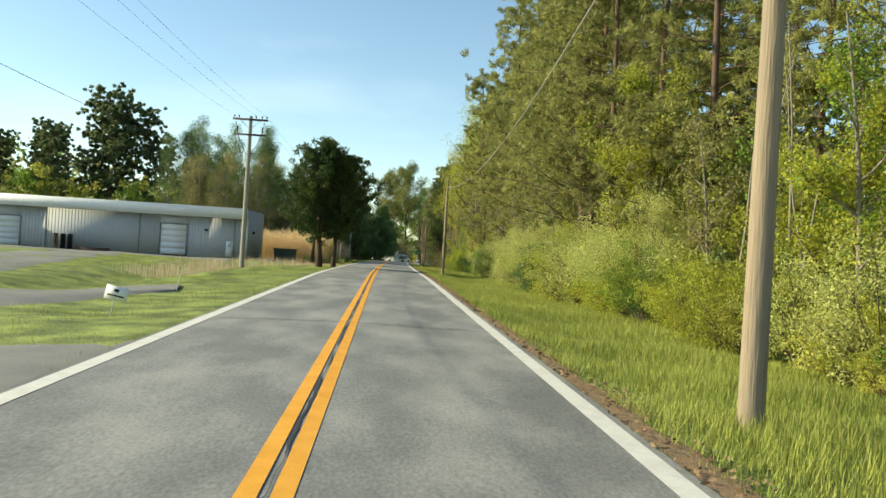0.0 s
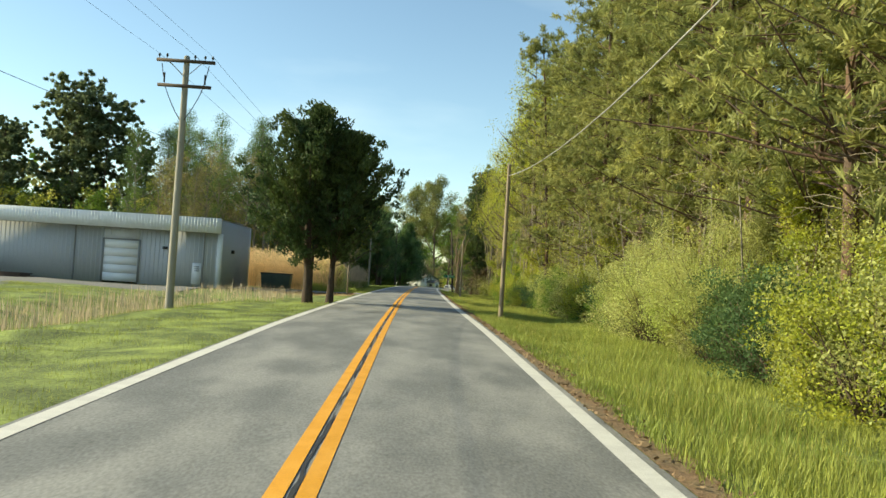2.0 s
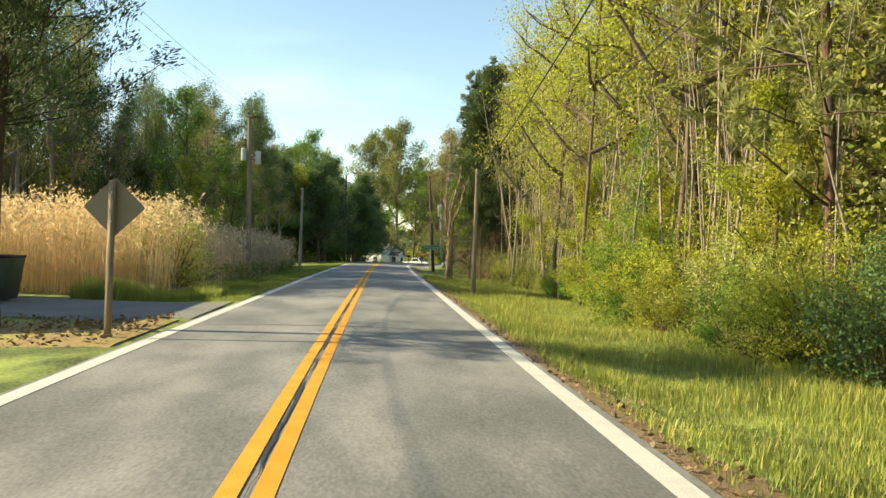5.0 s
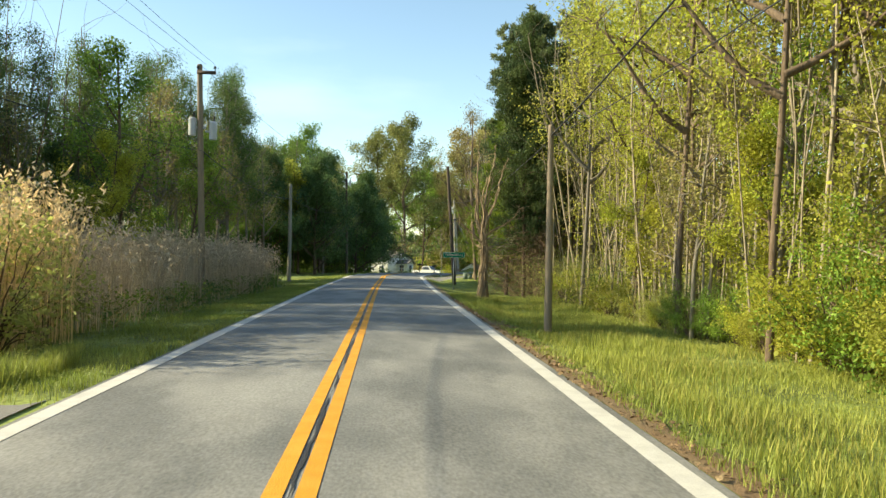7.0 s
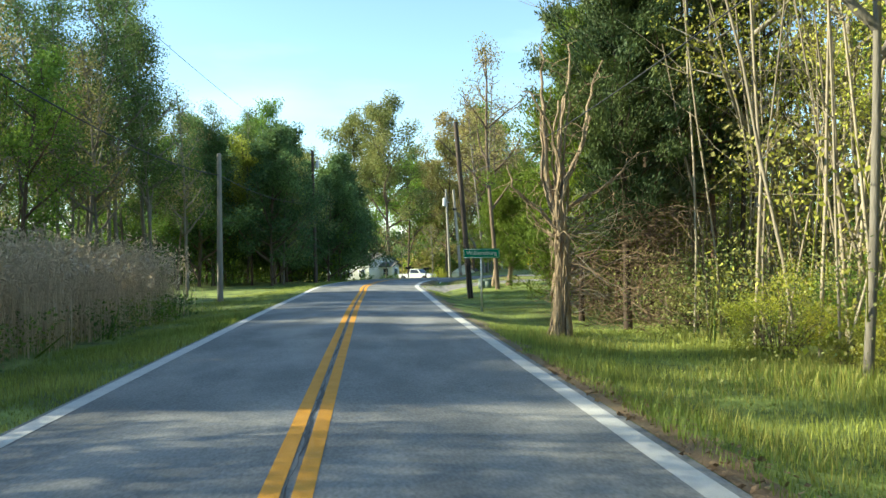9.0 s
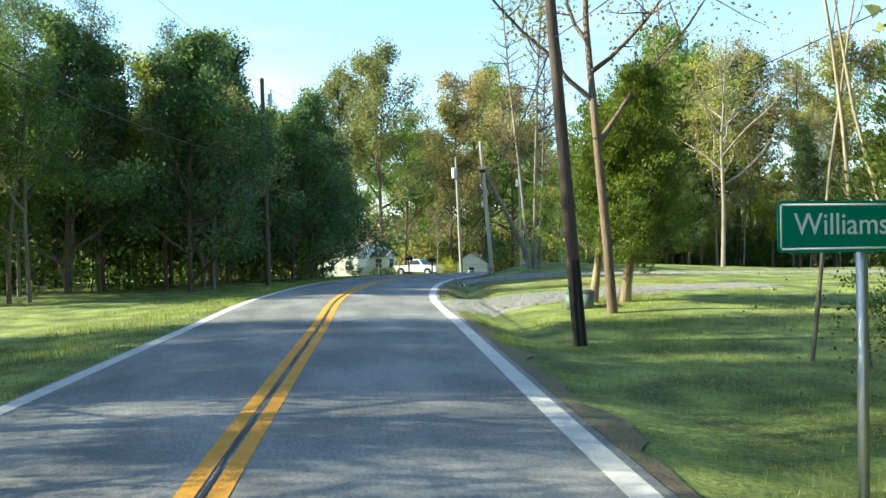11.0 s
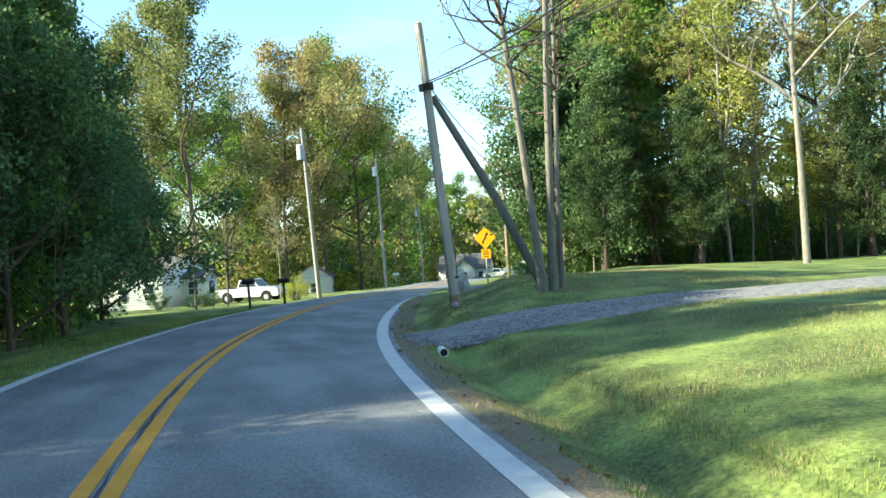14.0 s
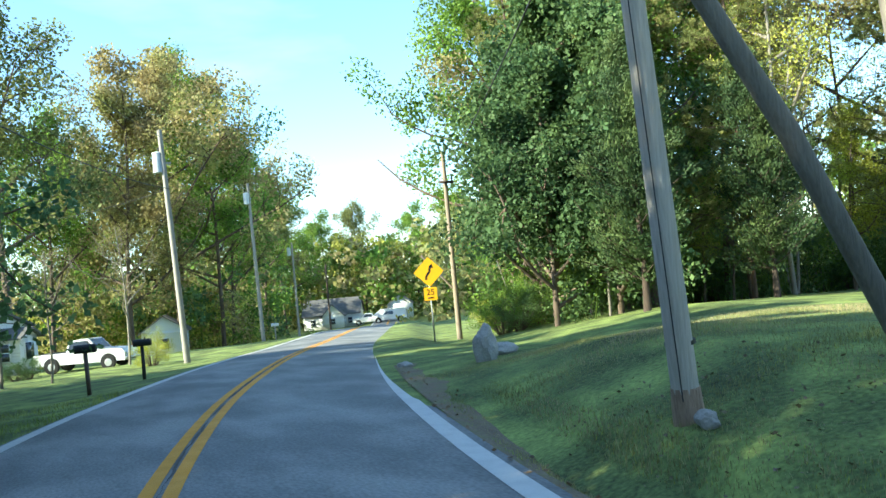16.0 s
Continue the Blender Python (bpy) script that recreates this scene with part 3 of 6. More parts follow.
DARKWALL = [broadleaf_tree(45, 12, M_DARKLEAF, 4.0, 0.0, 0.15, M_BARK, 0.06, 0.2, label="dense dark-green tree leafy down to the ground", shoots=20),
            broadleaf_tree(46, 13, M_DARKLEAF, 4.0, 0.03, 0.15, M_BARK, 0.08, 0.17, label="dense dark-green roadside tree", shoots=20)]
PALEBIG = bush(57, 4.8, 2.3, M_PALE, 52000, 0.05, "large pale flowering shrub at the wood's edge")
USED = set()


def plant(kinds, x, y, rng, s=1.0, pick=None):
    k = kinds[rng.integers(len(kinds))] if pick is None else kinds[pick]
    m = at(x, y, rng.uniform(0, 6.28), s * rng.uniform(0.85, 1.15))
    if k.name in USED:
        return copy_thing(k, m)
    USED.add(k.name)
    k.matrix_basis = m
    return k


rng = np.random.default_rng(7)
# pines and understorey right of the first straight
for y in np.arange(14, 100, 3.2):
    for lat in (10.6, 15.0):
        if lat < 12 and y < 26:
            continue
        x, yy = road_at(y + rng.uniform(-1.6, 1.6), lat + rng.uniform(-0.8, 1.2))
        if y < 24 or y > 80:
            plant(TALL, x, yy, rng, 1.05 if y > 50 else 0.9)
        else:
            plant(PINES, x, yy, rng, 1.0)
for y in np.arange(4, 88, 1.7):
    for lat in (9.0, 10.6):
        x, yy = road_at(y + rng.uniform(-0.8, 0.8), lat + rng.uniform(-0.5, 0.9))
        plant(BUSHES, x, yy, rng, rng.uniform(0.6, 1.15), pick=[0, 1, 2, 3, 2, 1, 3, 0, 4][rng.integers(9)])
for x, y, k, s in ((8.9, 33, 1, 1.35), (9.2, 36, 1, 1.15), (9.3, 31, 1, 1.2), (8.8, 52, 1, 1.2), (8.6, 47.5, 1, 1.05), (8.5, 38.5, 4, 1.0), (9.0, 22, 3, 0.9), (9.2, 19, 3, 1.0), (8.7, 25.5, 2, 1.0), (9.3, 14.5, 2, 1.1), (9.0, 28, 0, 1.0)):
    plant(BUSHES, x, y, rng, s, pick=k)
for x, y, s in ((9.2, 26.5, 0.85), (9.4, 44.6, 0.85), (9.2, 50, 0.8)):
    plant([PALEBIG], x, y, rng, s)
for x, y, s in ((9.9, 29.2, 0.78), (11.2, 26.5, 0.45), (11.6, 21, 0.6), (10.2, 41, 0.5), (10.4, 16.5, 0.65), (10.6, 12.5, 0.6), (10.2, 62, 0.6), (9.8, 81, 0.7), (9.6, 88, 0.6), (9.7, 95, 0.6), (9.4, 104, 0.6)):
    plant(SPRING, x, y, rng, s, pick=2)
for y in np.arange(6, 92, 5.5):
    x, yy = road_at(y + rng.uniform(-2, 2), 10.5 + rng.uniform(-0.5, 1.5))
    plant(SPRING + THIN, x, yy, rng, 0.55)
# thin wood right of the second straight
for y in np.arange(86, 128, 1.9):
    for lat in (9.0, 11.0, 13.8):
        x, yy = road_at(y + rng.uniform(-1, 1), lat + rng.uniform(-0.8, 1.0))
        if y > 110 and lat < 10:
            continue
        plant(TALL if rng.random() < 0.7 else THIN, x, yy, rng, 0.95 if y < 104 else 0.8)
for y in np.arange(78, 112, 1.25):
    x, yy = road_at(y + rng.uniform(-0.6, 0.6), 8.6 + rng.uniform(-0.5, 1.0))
    plant(BUSHES, x, yy, rng, rng.uniform(0.6, 1.15) if y < 94 else rng.uniform(0.4, 0.85), pick=[0, 2, 3, 2, 1][rng.integers(5)])
for y in np.arange(112, 130, 2.1):
    x, yy = road_at(y + rng.uniform(-1, 1), 9.2 + rng.uniform(-0.4, 2.0))
    plant(BUSHES, x, yy, rng, rng.uniform(0.45, 0.8))
# wood left of the second straight
for y in np.arange(109, 142, 2.6):
    for lat in (-15, -17.5, -21, -25) if y < 122 else ((-12.5, -15, -18, -22) if y < 127 else (-9.8, -12.5, -16, -20)):
        x, yy = road_at(y + rng.uniform(-1.4, 1.4), lat + rng.uniform(-1.5, 1.5))
        plant(WOODLEFT, x, yy, rng, 0.8 if y < 124 else 0.92)
for y in (151, 153.5, 156, 158.5, 161, 164):
    for lat in (-13, -16, -19.5, -23):
        x, yy = road_at(y + rng.uniform(-1.4, 1.4), lat + rng.uniform(-1.5, 1.5))
        plant(WOODLEFT + GREEN[:1], x, yy, rng, 0.9)
for y in np.arange(128, 168, 2.4):
    x, yy = road_at(y + rng.uniform(-1, 1), (-13 if y < 136 else -21) + rng.uniform(-1.5, 0.8))
    plant(BUSHES, x, yy, rng, 1.0, pick=[0, 4][rng.integers(2)])
for y in np.arange(98, 109, 2.8):
    for lat in (-15.5, -18, -21, -25):
        x, yy = road_at(y + rng.uniform(-1.2, 1.2), lat + rng.uniform(-1.5, 1.5))
        plant(WOODLEFT, x, yy, rng, 0.98)
for y in np.arange(112, 166, 2.4):
    x, yy = road_at(y + rng.uniform(-1.2, 1.2), -27 + rng.uniform(-2.5, 2.5))
    if not 137 < y < 149:
        plant(WOODLEFT, x, yy, rng, 1.05 if y < 135 else 0.95)
for x, y, s in ((8.9, 86.0, 1.25), (9.7, 88.2, 1.35), (9.2, 90.6, 1.1), (10.4, 86.4, 1.3)):
    plant(BUSHES, x, y, rng, s, pick=0 if x < 9 else 2)
for x, y in ((12.6, 82.5), (12.4, 89.5)):
    plant(PINES, x, y, rng, 0.8)

# ---- utility poles and cables ----


def transformer(parent, p, r=0.2, h=0.62):
    can = part("transformer", Build().tube([(p[0], p[1], p[2] - h / 2), (p[0], p[1], p[2] + h / 2)], r, 12), M_TRANSF, parent, "grey cylindrical transformer can", smooth=False)
    part("lid", Build().tube([(p[0], p[1], p[2] + h / 2), (p[0], p[1], p[2] + h / 2 + 0.05), (p[0], p[1], p[2] + h / 2 + 0.09)], [r * 1.06, r * 1.0, r * 0.5], 12), M_TRANSF, can)
    part("bushing", Build().tube([(p[0] + 0.05, p[1], p[2] + h / 2 + 0.08), (p[0] + 0.05, p[1], p[2] + h / 2 + 0.3)], 0.035, 6), M_BLACK, can)
    part("bracket", Build().box((min(0, p[0]), p[1] - 0.03, p[2] - 0.04), (max(0, p[0]), p[1] + 0.03, p[2] + 0.04)), M_METAL, can)
    return can


def crossarm(parent, z, half, pins=(), brace=True):
    arm = part("crossarm", Build().box((-half, -0.16, z - 0.06), (half, -0.05, z + 0.06)), M_DARKPOLE, parent, "dark timber crossarm")
    for x in pins:
        part("insulator", Build().tube([(x, -0.1, z + 0.06), (x, -0.1, z + 0.14), (x, -0.1, z + 0.17), (x, -0.1, z + 0.26)], [0.015, 0.02, 0.055, 0.035], 7), M_BLACK, arm)
    if brace:
        for s in (-1, 1):
            part("brace", Build().tube([(s * half * 0.55, -0.1, z - 0.05), (s * 0.05, -0.1, z - 0.62)], 0.018, 4), M_METAL, arm)


def pole(x, y, z0, z1, mat, r=0.14, top=None, label="weathered wooden utility pole"):
    """A round tapering pole from a little under the ground; returns the thing."""
    t = thing("utility_pole", pose(x, y, z0), label, "utility pole", "utility poles along the road")
    dx, dy = (top[0] - x, top[1] - y) if top else (0, 0)
    f = np.linspace(0, 1, 9)
    pts = np.stack([dx * f, dy * f, -0.5 + (z1 - z0 + 0.5) * f], 1)
    part("shaft", Build().tube(pts, np.linspace(r, r * 0.68, 9), 12), mat, t, smooth=True)
    part("cap", Build().tube([(dx, dy, z1 - z0), (dx, dy, z1 - z0 + 0.04)], [r * 0.7, r * 0.5], 10), mat, t)
    return t


def cable(a, b, sag=0.4, r=0.014, mat=None, label="dark overhead cable between utility poles"):
    a, b = np.array(a, float), np.array(b, float)
    f = np.linspace(0, 1, 17)[:, None]
    p = a + (b - a) * f
    p[:, 2] -= sag * 4 * f[:, 0] * (1 - f[:, 0])
    ob = part("cable", Build().tube(p, r, 5), mat or M_WIRE)
    return tagged(ob, label, "cable", "overhead cables")


pa = pole(-8.75, 54.6, 0.0, 10.05, M_GREYPOLE, 0.17, label="tall utility pole with two timber crossarms")
crossarm(pa, 9.85, 1.15, (-1.05, -0.75, 0.75, 1.05, 0.35))
crossarm(pa, 8.85, 1.05, (), False)
for s in (-1, 1):
    f = np.linspace(0, 1, 9)
    loop = np.stack([s * (0.85 * (1 - f) ** 0.7 + 0.08), -0.12 + 0 * f, 9.7 - 2.2 * f + 0.55 * np.sin(f * math.pi) * (f - 0.8)], 1)
    part("jumper", Build().tube(loop, 0.018, 5), M_WIRE, pa, "black cable loop")
    part("cutout", Build().tube([(s * 0.8, -0.12, 8.95), (s * 0.8, -0.12, 9.35)], 0.035, 6), M_BLACK, pa)
pole(-8.9, -8, -0.3, 9.9, M_GREYPOLE, 0.16)
pn = pole(5.2, 9.6, -0.25, 9.7, M_POLE, 0.165, label="thick sunlit wooden utility pole in tall grass")
pb = pole(4.72, 57.7, 0.0, 7.04, M_POLE, 0.11, label="slim brown utility pole at the verge")
pf = pole(5.28, 98.45, 0.0, 5.5, M_POLE, 0.11, label="slim brown utility pole by the thin wood")
pg = pole(6.45, 136.0, -0.35, 8.45, M_DARKPOLE, 0.15, (5.78, 136.2), "leaning dark utility pole with conduits at its foot")
for o in (-0.1, 0.1):
    part("conduit", Build().tube([(o * 0.7 - 0.03, -0.13, -0.2), (o * 0.6 - 0.18, -0.1, 2.0)], 0.035, 6), M_BLACK, pg)
pc = pole(-5.97, 110.0, 0.0, 9.35, M_POLE, 0.15, (-6.25, 110.0), "utility pole with two transformer cans")
crossarm(pc, 9.05, 0.36, (-0.33, 0.33), False)
transformer(pc, (-0.52, 0, 6.9), 0.15)
transformer(pc, (0.28, 0, 6.75), 0.15)
pd = pole(-5.38, 136.0, -0.15, 6.87, M_GREYPOLE, 0.15, label="pale short utility pole in the reeds")
pe = pole(-2.3, 162.9, 0.0, 10.5, M_DARKPOLE, 0.15, (-2.5, 163.0))
transformer(pe, (0.2, 0, 9.4), 0.12, 0.5)
ph = pole(12.72, 200.4, -1.2, 10.4, M_GREYPOLE, 0.17, (12.25, 200.2), "pale leaning utility pole with a transformer can")
transformer(ph, (-0.62, 0, 10.0), 0.26, 0.95)
pi_ = pole(23.1, 221.2, -1.7, 10.5, M_GREYPOLE, 0.16, (22.9, 221.2), "pale utility pole with a small transformer can")
transformer(pi_, (-0.4, 0, 11.0), 0.22, 0.8)
pj = pole(34.2, 244.0, -3.2, 7.0, M_GREYPOLE, 0.15, label="pale utility pole by the far curve")
transformer(pj, (-0.4, 0, 9.2), 0.2, 0.8)
pole(47.5, 268.0, -5.0, 5.0, M_DARKPOLE, 0.16)
pk = pole(9.52, 164.1, 0.2, 7.4, M_PALEPOLE, 0.14, (8.9, 163.8), "grey leaning utility pole with a timber push brace")
part("collar", Build().tube([(-0.5, -0.24, 5.55), (-0.52, -0.25, 5.72)], 0.19, 10), M_BLACK, pk)
part("push_brace", Build().tube([(2.08, -1.13, 0.1), (1.0, -0.66, 2.75), (-0.3, -0.08, 5.42)], [0.115, 0.11, 0.09], 10), M_BRACE, pk, "dark timber push brace", smooth=True)
part("strap", Build().tube([(-0.07, -0.03, 0.82), (-0.075, -0.03, 0.86)], 0.15, 10), M_BLACK, pk)
part("rotten_foot", Build().tube([(-0.03, -0.015, -0.1), (-0.055, -0.027, 0.22), (-0.07, -0.035, 0.42)], [0.162, 0.152, 0.14], 11), M_REDWOOD, pk, "rotten reddish foot")
part("ground_wire", Build().tube([(-0.2, -0.12, 0.3), (-0.72, -0.34, 7.0)], 0.008, 4), M_WIRE, pk)
pp = pole(22.4, 190.0, -1.05, 7.4, M_POLE, 0.13, (22.4, 190.0), "brown utility pole at the wood's edge")
crossarm(pp, 7.1, 0.35, (0.3,), False)
part("stay", Build().tube([(0.0, 0, 2.2), (-1.3, 0.5, 3.9)], 0.05, 6), M_POLE, pp)
for dx in (-1.05, 0.35, 1.05):
    cable((-8.75 + dx, 54.5, 10.1), (-8.9 + dx, -8, 10.0), 0.8, 0.005)
    cable((-8.75 + dx, 54.5, 10.1), (-6.2 + dx * 0.5, 110, 9.4), 0.7, 0.007)
cable((-8.75, 54.5, 6.6), (-8.9, -8, 6.4), 0.9, 0.008)
cable((-8.75, 54.5, 6.5), (-6.1, 110, 6.0), 1.3, 0.010)
cable((-6.1, 110, 6.0), (-5.38, 136, 5.9), 0.5, 0.02)
cable((-5.38, 136, 5.9), (-2.4, 163, 6.4), 0.5, 0.02)
cable((-6.25, 110, 9.4), (-2.5, 163, 10.3), 0.7, 0.009)
cable((-2.5, 163, 10.2), (12.3, 200.3, 10.1), 0.9, 0.011)
cable((-2.4, 163, 7.0), (12.5, 200.3, 7.5), 0.8, 0.018)
cable((12.3, 200.3, 10.1), (22.9, 221.2, 10.3), 0.6, 0.011)
cable((22.9, 221.2, 10.3), (34.2, 244, 6.8), 0.6, 0.011)
cable((12.5, 200.3, 7.5), (2.0, 210, 7.0), 0.6, 0.014)
cable((4.72, 57.7, 6.55), (5.2, 9.6, 9.3), 1.8, 0.018, M_WIREGREY, "grey sagging overhead cable between utility poles")
cable((4.72, 57.7, 6.5), (5.28, 98.1, 5.2), 0.8, 0.010)
cable((5.28, 98.1, 5.2), (5.95, 136.1, 6.0), 0.7, 0.011)
cable((5.28, 98.4, 5.25), (4.9, 70, 8.4), 0.35, 0.02)
cable((5.95, 136.1, 6.0), (9.0, 163.8, 5.95), 0.9, 0.018)
cable((9.0, 163.8, 5.95), (22.4, 190.0, 6.8), 0.4, 0.016)
cable((9.0, 163.8, 5.9), (14.5, 134, 7.5), 0.5, 0.016)
cable((5.8, 136.2, 7.6), (9.0, 128, 9.0), 0.2, 0.012)

# ---- metal warehouse ----
BX0, BX1, BY, BZ = -44.0, -13.0, 80.0, 0.15
wh = thing("warehouse", pose(0, 0, 0), "long low warehouse of grey metal siding with white fascia", "building")
OPEN = [(-37.6, -34.0, 0.25, 3.0), (-21.0, -18.5, 0.25, 3.15)]
xs = sorted({BX0, BX1, *(v for o in OPEN for v in o[:2])})
for x0, x1 in zip(xs, xs[1:]):
    o = [q for q in OPEN if q[0] == x0]
    z0 = o[0][3] if o else BZ
    fw = part("front_wall", Build().box((x0, BY, z0), (x1, BY + 0.2, 4.0)), M_SIDING, wh, "ribbed grey metal siding")
    n = int((x1 - x0) / 0.3)
    rib = Build().box((-0.03, -0.009, z0), (0.03, 0, 4.0)).mesh("rib")
    for k in range(n):
        part("rib", rib, M_SIDING, fw, at=pose(x0 + (k + 0.5) * (x1 - x0) / n, BY, 0))
sw = part("side_wall", Build().box((BX1, BY, BZ), (BX1 + 0.2, BY + 10, 4.95)), M_SIDING, wh)
rib = Build().box((0, 0, BZ), (0.025, 0.06, 4.95)).mesh("rib")
for k in range(31):
    part("rib", rib, M_SIDING, sw, at=pose(BX1 + 0.2, BY + 0.15 + k * 0.31, 0))
part("back_wall", Build().box((BX0, BY + 9.8, BZ), (BX1, BY + 10, 4.0)), M_SIDING, wh)
part("side_wall", Build().box((BX0 - 0.2, BY, BZ), (BX0, BY + 10, 4.0)), M_SIDING, wh)
f = Build().box((BX0 - 0.6, BY - 0.75, 4.0), (BX1 + 0.24, BY - 0.6, 5.05))
fa = part("fascia", f, M_FASCIA, wh, "bright white ribbed metal fascia")
rib = Build().box((0, 0.01, 4.02), (0.04, 0.02, 5.03)).mesh("rib")
for k in range(147):
    part("rib", rib, M_FASCIA, fa, at=pose(BX0 - 0.5 + k * 0.215, BY - 0.77, 0))
part("soffit", Build().box((BX0 - 0.6, BY - 0.6, 4.0), (BX1 - 0.01, BY + 9.8, 4.06)), M_TRIM, wh)
part("roof", Build().add([(BX0 - 0.6, BY - 0.7, 4.98), (BX1 + 0.22, BY - 0.7, 4.98), (BX1 + 0.22, BY + 5, 5.08), (BX0 - 0.6, BY + 5, 5.08), (BX1 + 0.22, BY + 10.4, 4.98), (BX0 - 0.6, BY + 10.4, 4.98)], [(0, 1, 2, 3), (3, 2, 4, 5)]), M_FASCIA, wh)
for x0, x1, z0, z1 in OPEN:
    n = 5
    dr = part("overhead_door", Build().box((x0 + 0.06, BY + 0.01, z0), (x1 - 0.06, BY + 0.05, z1)), M_DOORWHITE, wh, "closed white overhead door")
    for k in range(n):
        part("panel", Build().box((x0 + 0.06, BY - 0.015 - 0.001 * (k % 2), z0 + (z1 - z0) * k / n), (x1 - 0.06, BY + 0.01, z0 + (z1 - z0) * (k + 1) / n)), M_DOORWHITE, dr)
    part("door_frame", Build().box((x0 - 0.08, BY - 0.04, z0), (x0 + 0.06, BY + 0.06, z1 + 0.1)).box((x1 - 0.06, BY - 0.04, z0), (x1 + 0.08, BY + 0.06, z1 + 0.1)).box((x0 + 0.06, BY - 0.04, z1), (x1 - 0.06, BY + 0.06, z1 + 0.1)), M_TRIM, dr)
for x in (-31.6, -22.95, -14.0):
    part("downspout", Build().tube([(x, BY - 0.08, 0.2), (x, BY - 0.08, 4.0)], 0.055, 6), M_TRIM, wh)
part("corner_trim", Build().box((BX1 - 0.1, BY - 0.05, BZ), (BX1 + 0.24, BY + 0.15, 4.0)), M_FASCIA, wh)
sd = part("side_door", Build().box((-14.75, BY - 0.07, 0.35), (-14.1, BY - 0.03, 1.85)), M_DOORWHITE, wh, "white panel with a printed notice")
for k in range(3):
    part("notice_line", Build().box((-14.62 + 0.03 * k, BY - 0.078, 1.55 - 0.14 * k), (-14.25, BY - 0.071, 1.62 - 0.14 * k)), M_TRIM, sd)
lp = part("wall_lamp", Build().box((-16.85, BY - 0.2, 2.7), (-16.55, BY - 0.02, 2.88)), M_BLACK, wh, "black wall lamp")
part("wall_lamp", Build().box((BX1 + 0.22, BY + 3.0, 2.7), (BX1 + 0.42, BY + 3.3, 2.95)), M_BLACK, wh, "black wall lamp")
# stacked pallets and lumber before the wall
pal = thing("pallet_stack", pose(-29.4, 78.3, float(ground_z(-29.4, 78.3))), "stack of dark pallets against the warehouse", "pallet")
for k in range(10):
    for j in range(5):
        part("slat", Build().box((-0.75, -0.5 + j * 0.23, 0.05 + k * 0.14), (0.75, -0.36 + j * 0.23, 0.08 + k * 0.14)), M_BLACK, pal)
    for j in (-0.7, 0, 0.62):
        part("block", Build().box((j, -0.5, 0.08 + k * 0.14), (j + 0.09, 0.56, 0.19 + k * 0.14)), M_BLACK, pal)
lum = thing("lumber_pile", pose(-26.9, 78.3, float(ground_z(-26.9, 78.3))), "low pile of dark lumber on the ground", "lumber")
rl = np.random.default_rng(5)
for k in range(14):
    z = 0.05 + 0.1 * (k // 5)
    part("plank", Build().box((-1.3 + rl.uniform(-0.4, 0.3), -0.5 + 0.2 * (k % 5), z), (1.4 + rl.uniform(-0.3, 0.5), -0.33 + 0.2 * (k % 5), z + 0.09)), M_DARKPOLE, lum)
dump = thing("dumpster", pose(-9.8, 86, float(ground_z(-9.8, 86))), "dark dumpster beside the warehouse", "dumpster")
part("body", Build().add([(-1, -0.7, 0.1), (1, -0.7, 0.1), (1, 0.7, 0.1), (-1, 0.7, 0.1), (-1.1, -0.85, 1.2), (1.1, -0.85, 1.2), (1.1, 0.85, 1.2), (-1.1, 0.85, 1.2)], [(3, 2, 1, 0), (0, 1, 5, 4), (1, 2, 6, 5), (2, 3, 7, 6), (3, 0, 4, 7)]), M_BOXGREEN, dump)
part("lid", Build().box((-1.12, -0.87, 1.2), (1.12, 0.87, 1.27)), M_BLACK, dump)


# ---- signs ----
def text_mesh(words, size, spacing=1.0):
    cu = bpy.data.curves.new("lettering", 'FONT')
    cu.body, cu.size, cu.align_x, cu.align_y, cu.extrude, cu.space_character = words, size, 'CENTER', 'CENTER', 0.002, spacing
    ob = bpy.data.objects.new("lettering", cu)
    scene.collection.objects.link(ob)
    me = bpy.data.meshes.new_from_object(ob.evaluated_get(bpy.context.evaluated_depsgraph_get()))
    bpy.data.objects.remove(ob)
    return me


def bevel_plate(w, h, r, t, y=0.0):
    """An upright plate with rounded corners, facing -y."""
    ang = np.linspace(0, math.pi / 2, 5)
    ring = []
    for cx, cz, a0 in ((w / 2 - r, h / 2 - r, 0), (-w / 2 + r, h / 2 - r, 90), (-w / 2 + r, -h / 2 + r, 180), (w / 2 - r, -h / 2 + r, 270)):
        for a in ang:
            ring.append((cx + r * math.cos(a + radians(a0)), cz + r * math.sin(a + radians(a0))))
    m = len(ring)
    v = [(x, y, z) for x, z in ring] + [(x, y + t, z) for x, z in ring]
    b = Build().add(v, [(k, (k + 1) % m, m + (k + 1) % m, m + k) for k in range(m)])
    b.add([p for p in v[:m]], [(0, k + 1, k, 0) for k in range(1, m - 1)])
    b.add([p for p in v[m:]], [(0, k, k + 1, 0) for k in range(1, m - 1)])
    return b


town = thing("town_sign", pose(5.33, 125.4, -0.25, 0, 0, 6), "green place-name sign with white letters on a steel post", "sign")
part("post", Build().box((-0.03, 0.02, -0.3), (0.03, 0.06, 2.5)), M_METAL, town)
part("plate", bevel_plate(1.32, 0.34, 0.04, 0.006), M_SIGNGREEN, town).location = (0, 0, 2.34)
bord = Build()
for a, b_ in (((-0.63, -0.004, 2.19), (0.63, 0, 2.203)), ((-0.63, -0.004, 2.477), (0.63, 0, 2.49)), ((-0.643, -0.004, 2.2), (-0.63, 0, 2.48)), ((0.63, -0.004, 2.2), (0.643, 0, 2.48))):
    bord.box(a, b_)
part("border", bord, M_SIGNWHITE, town)
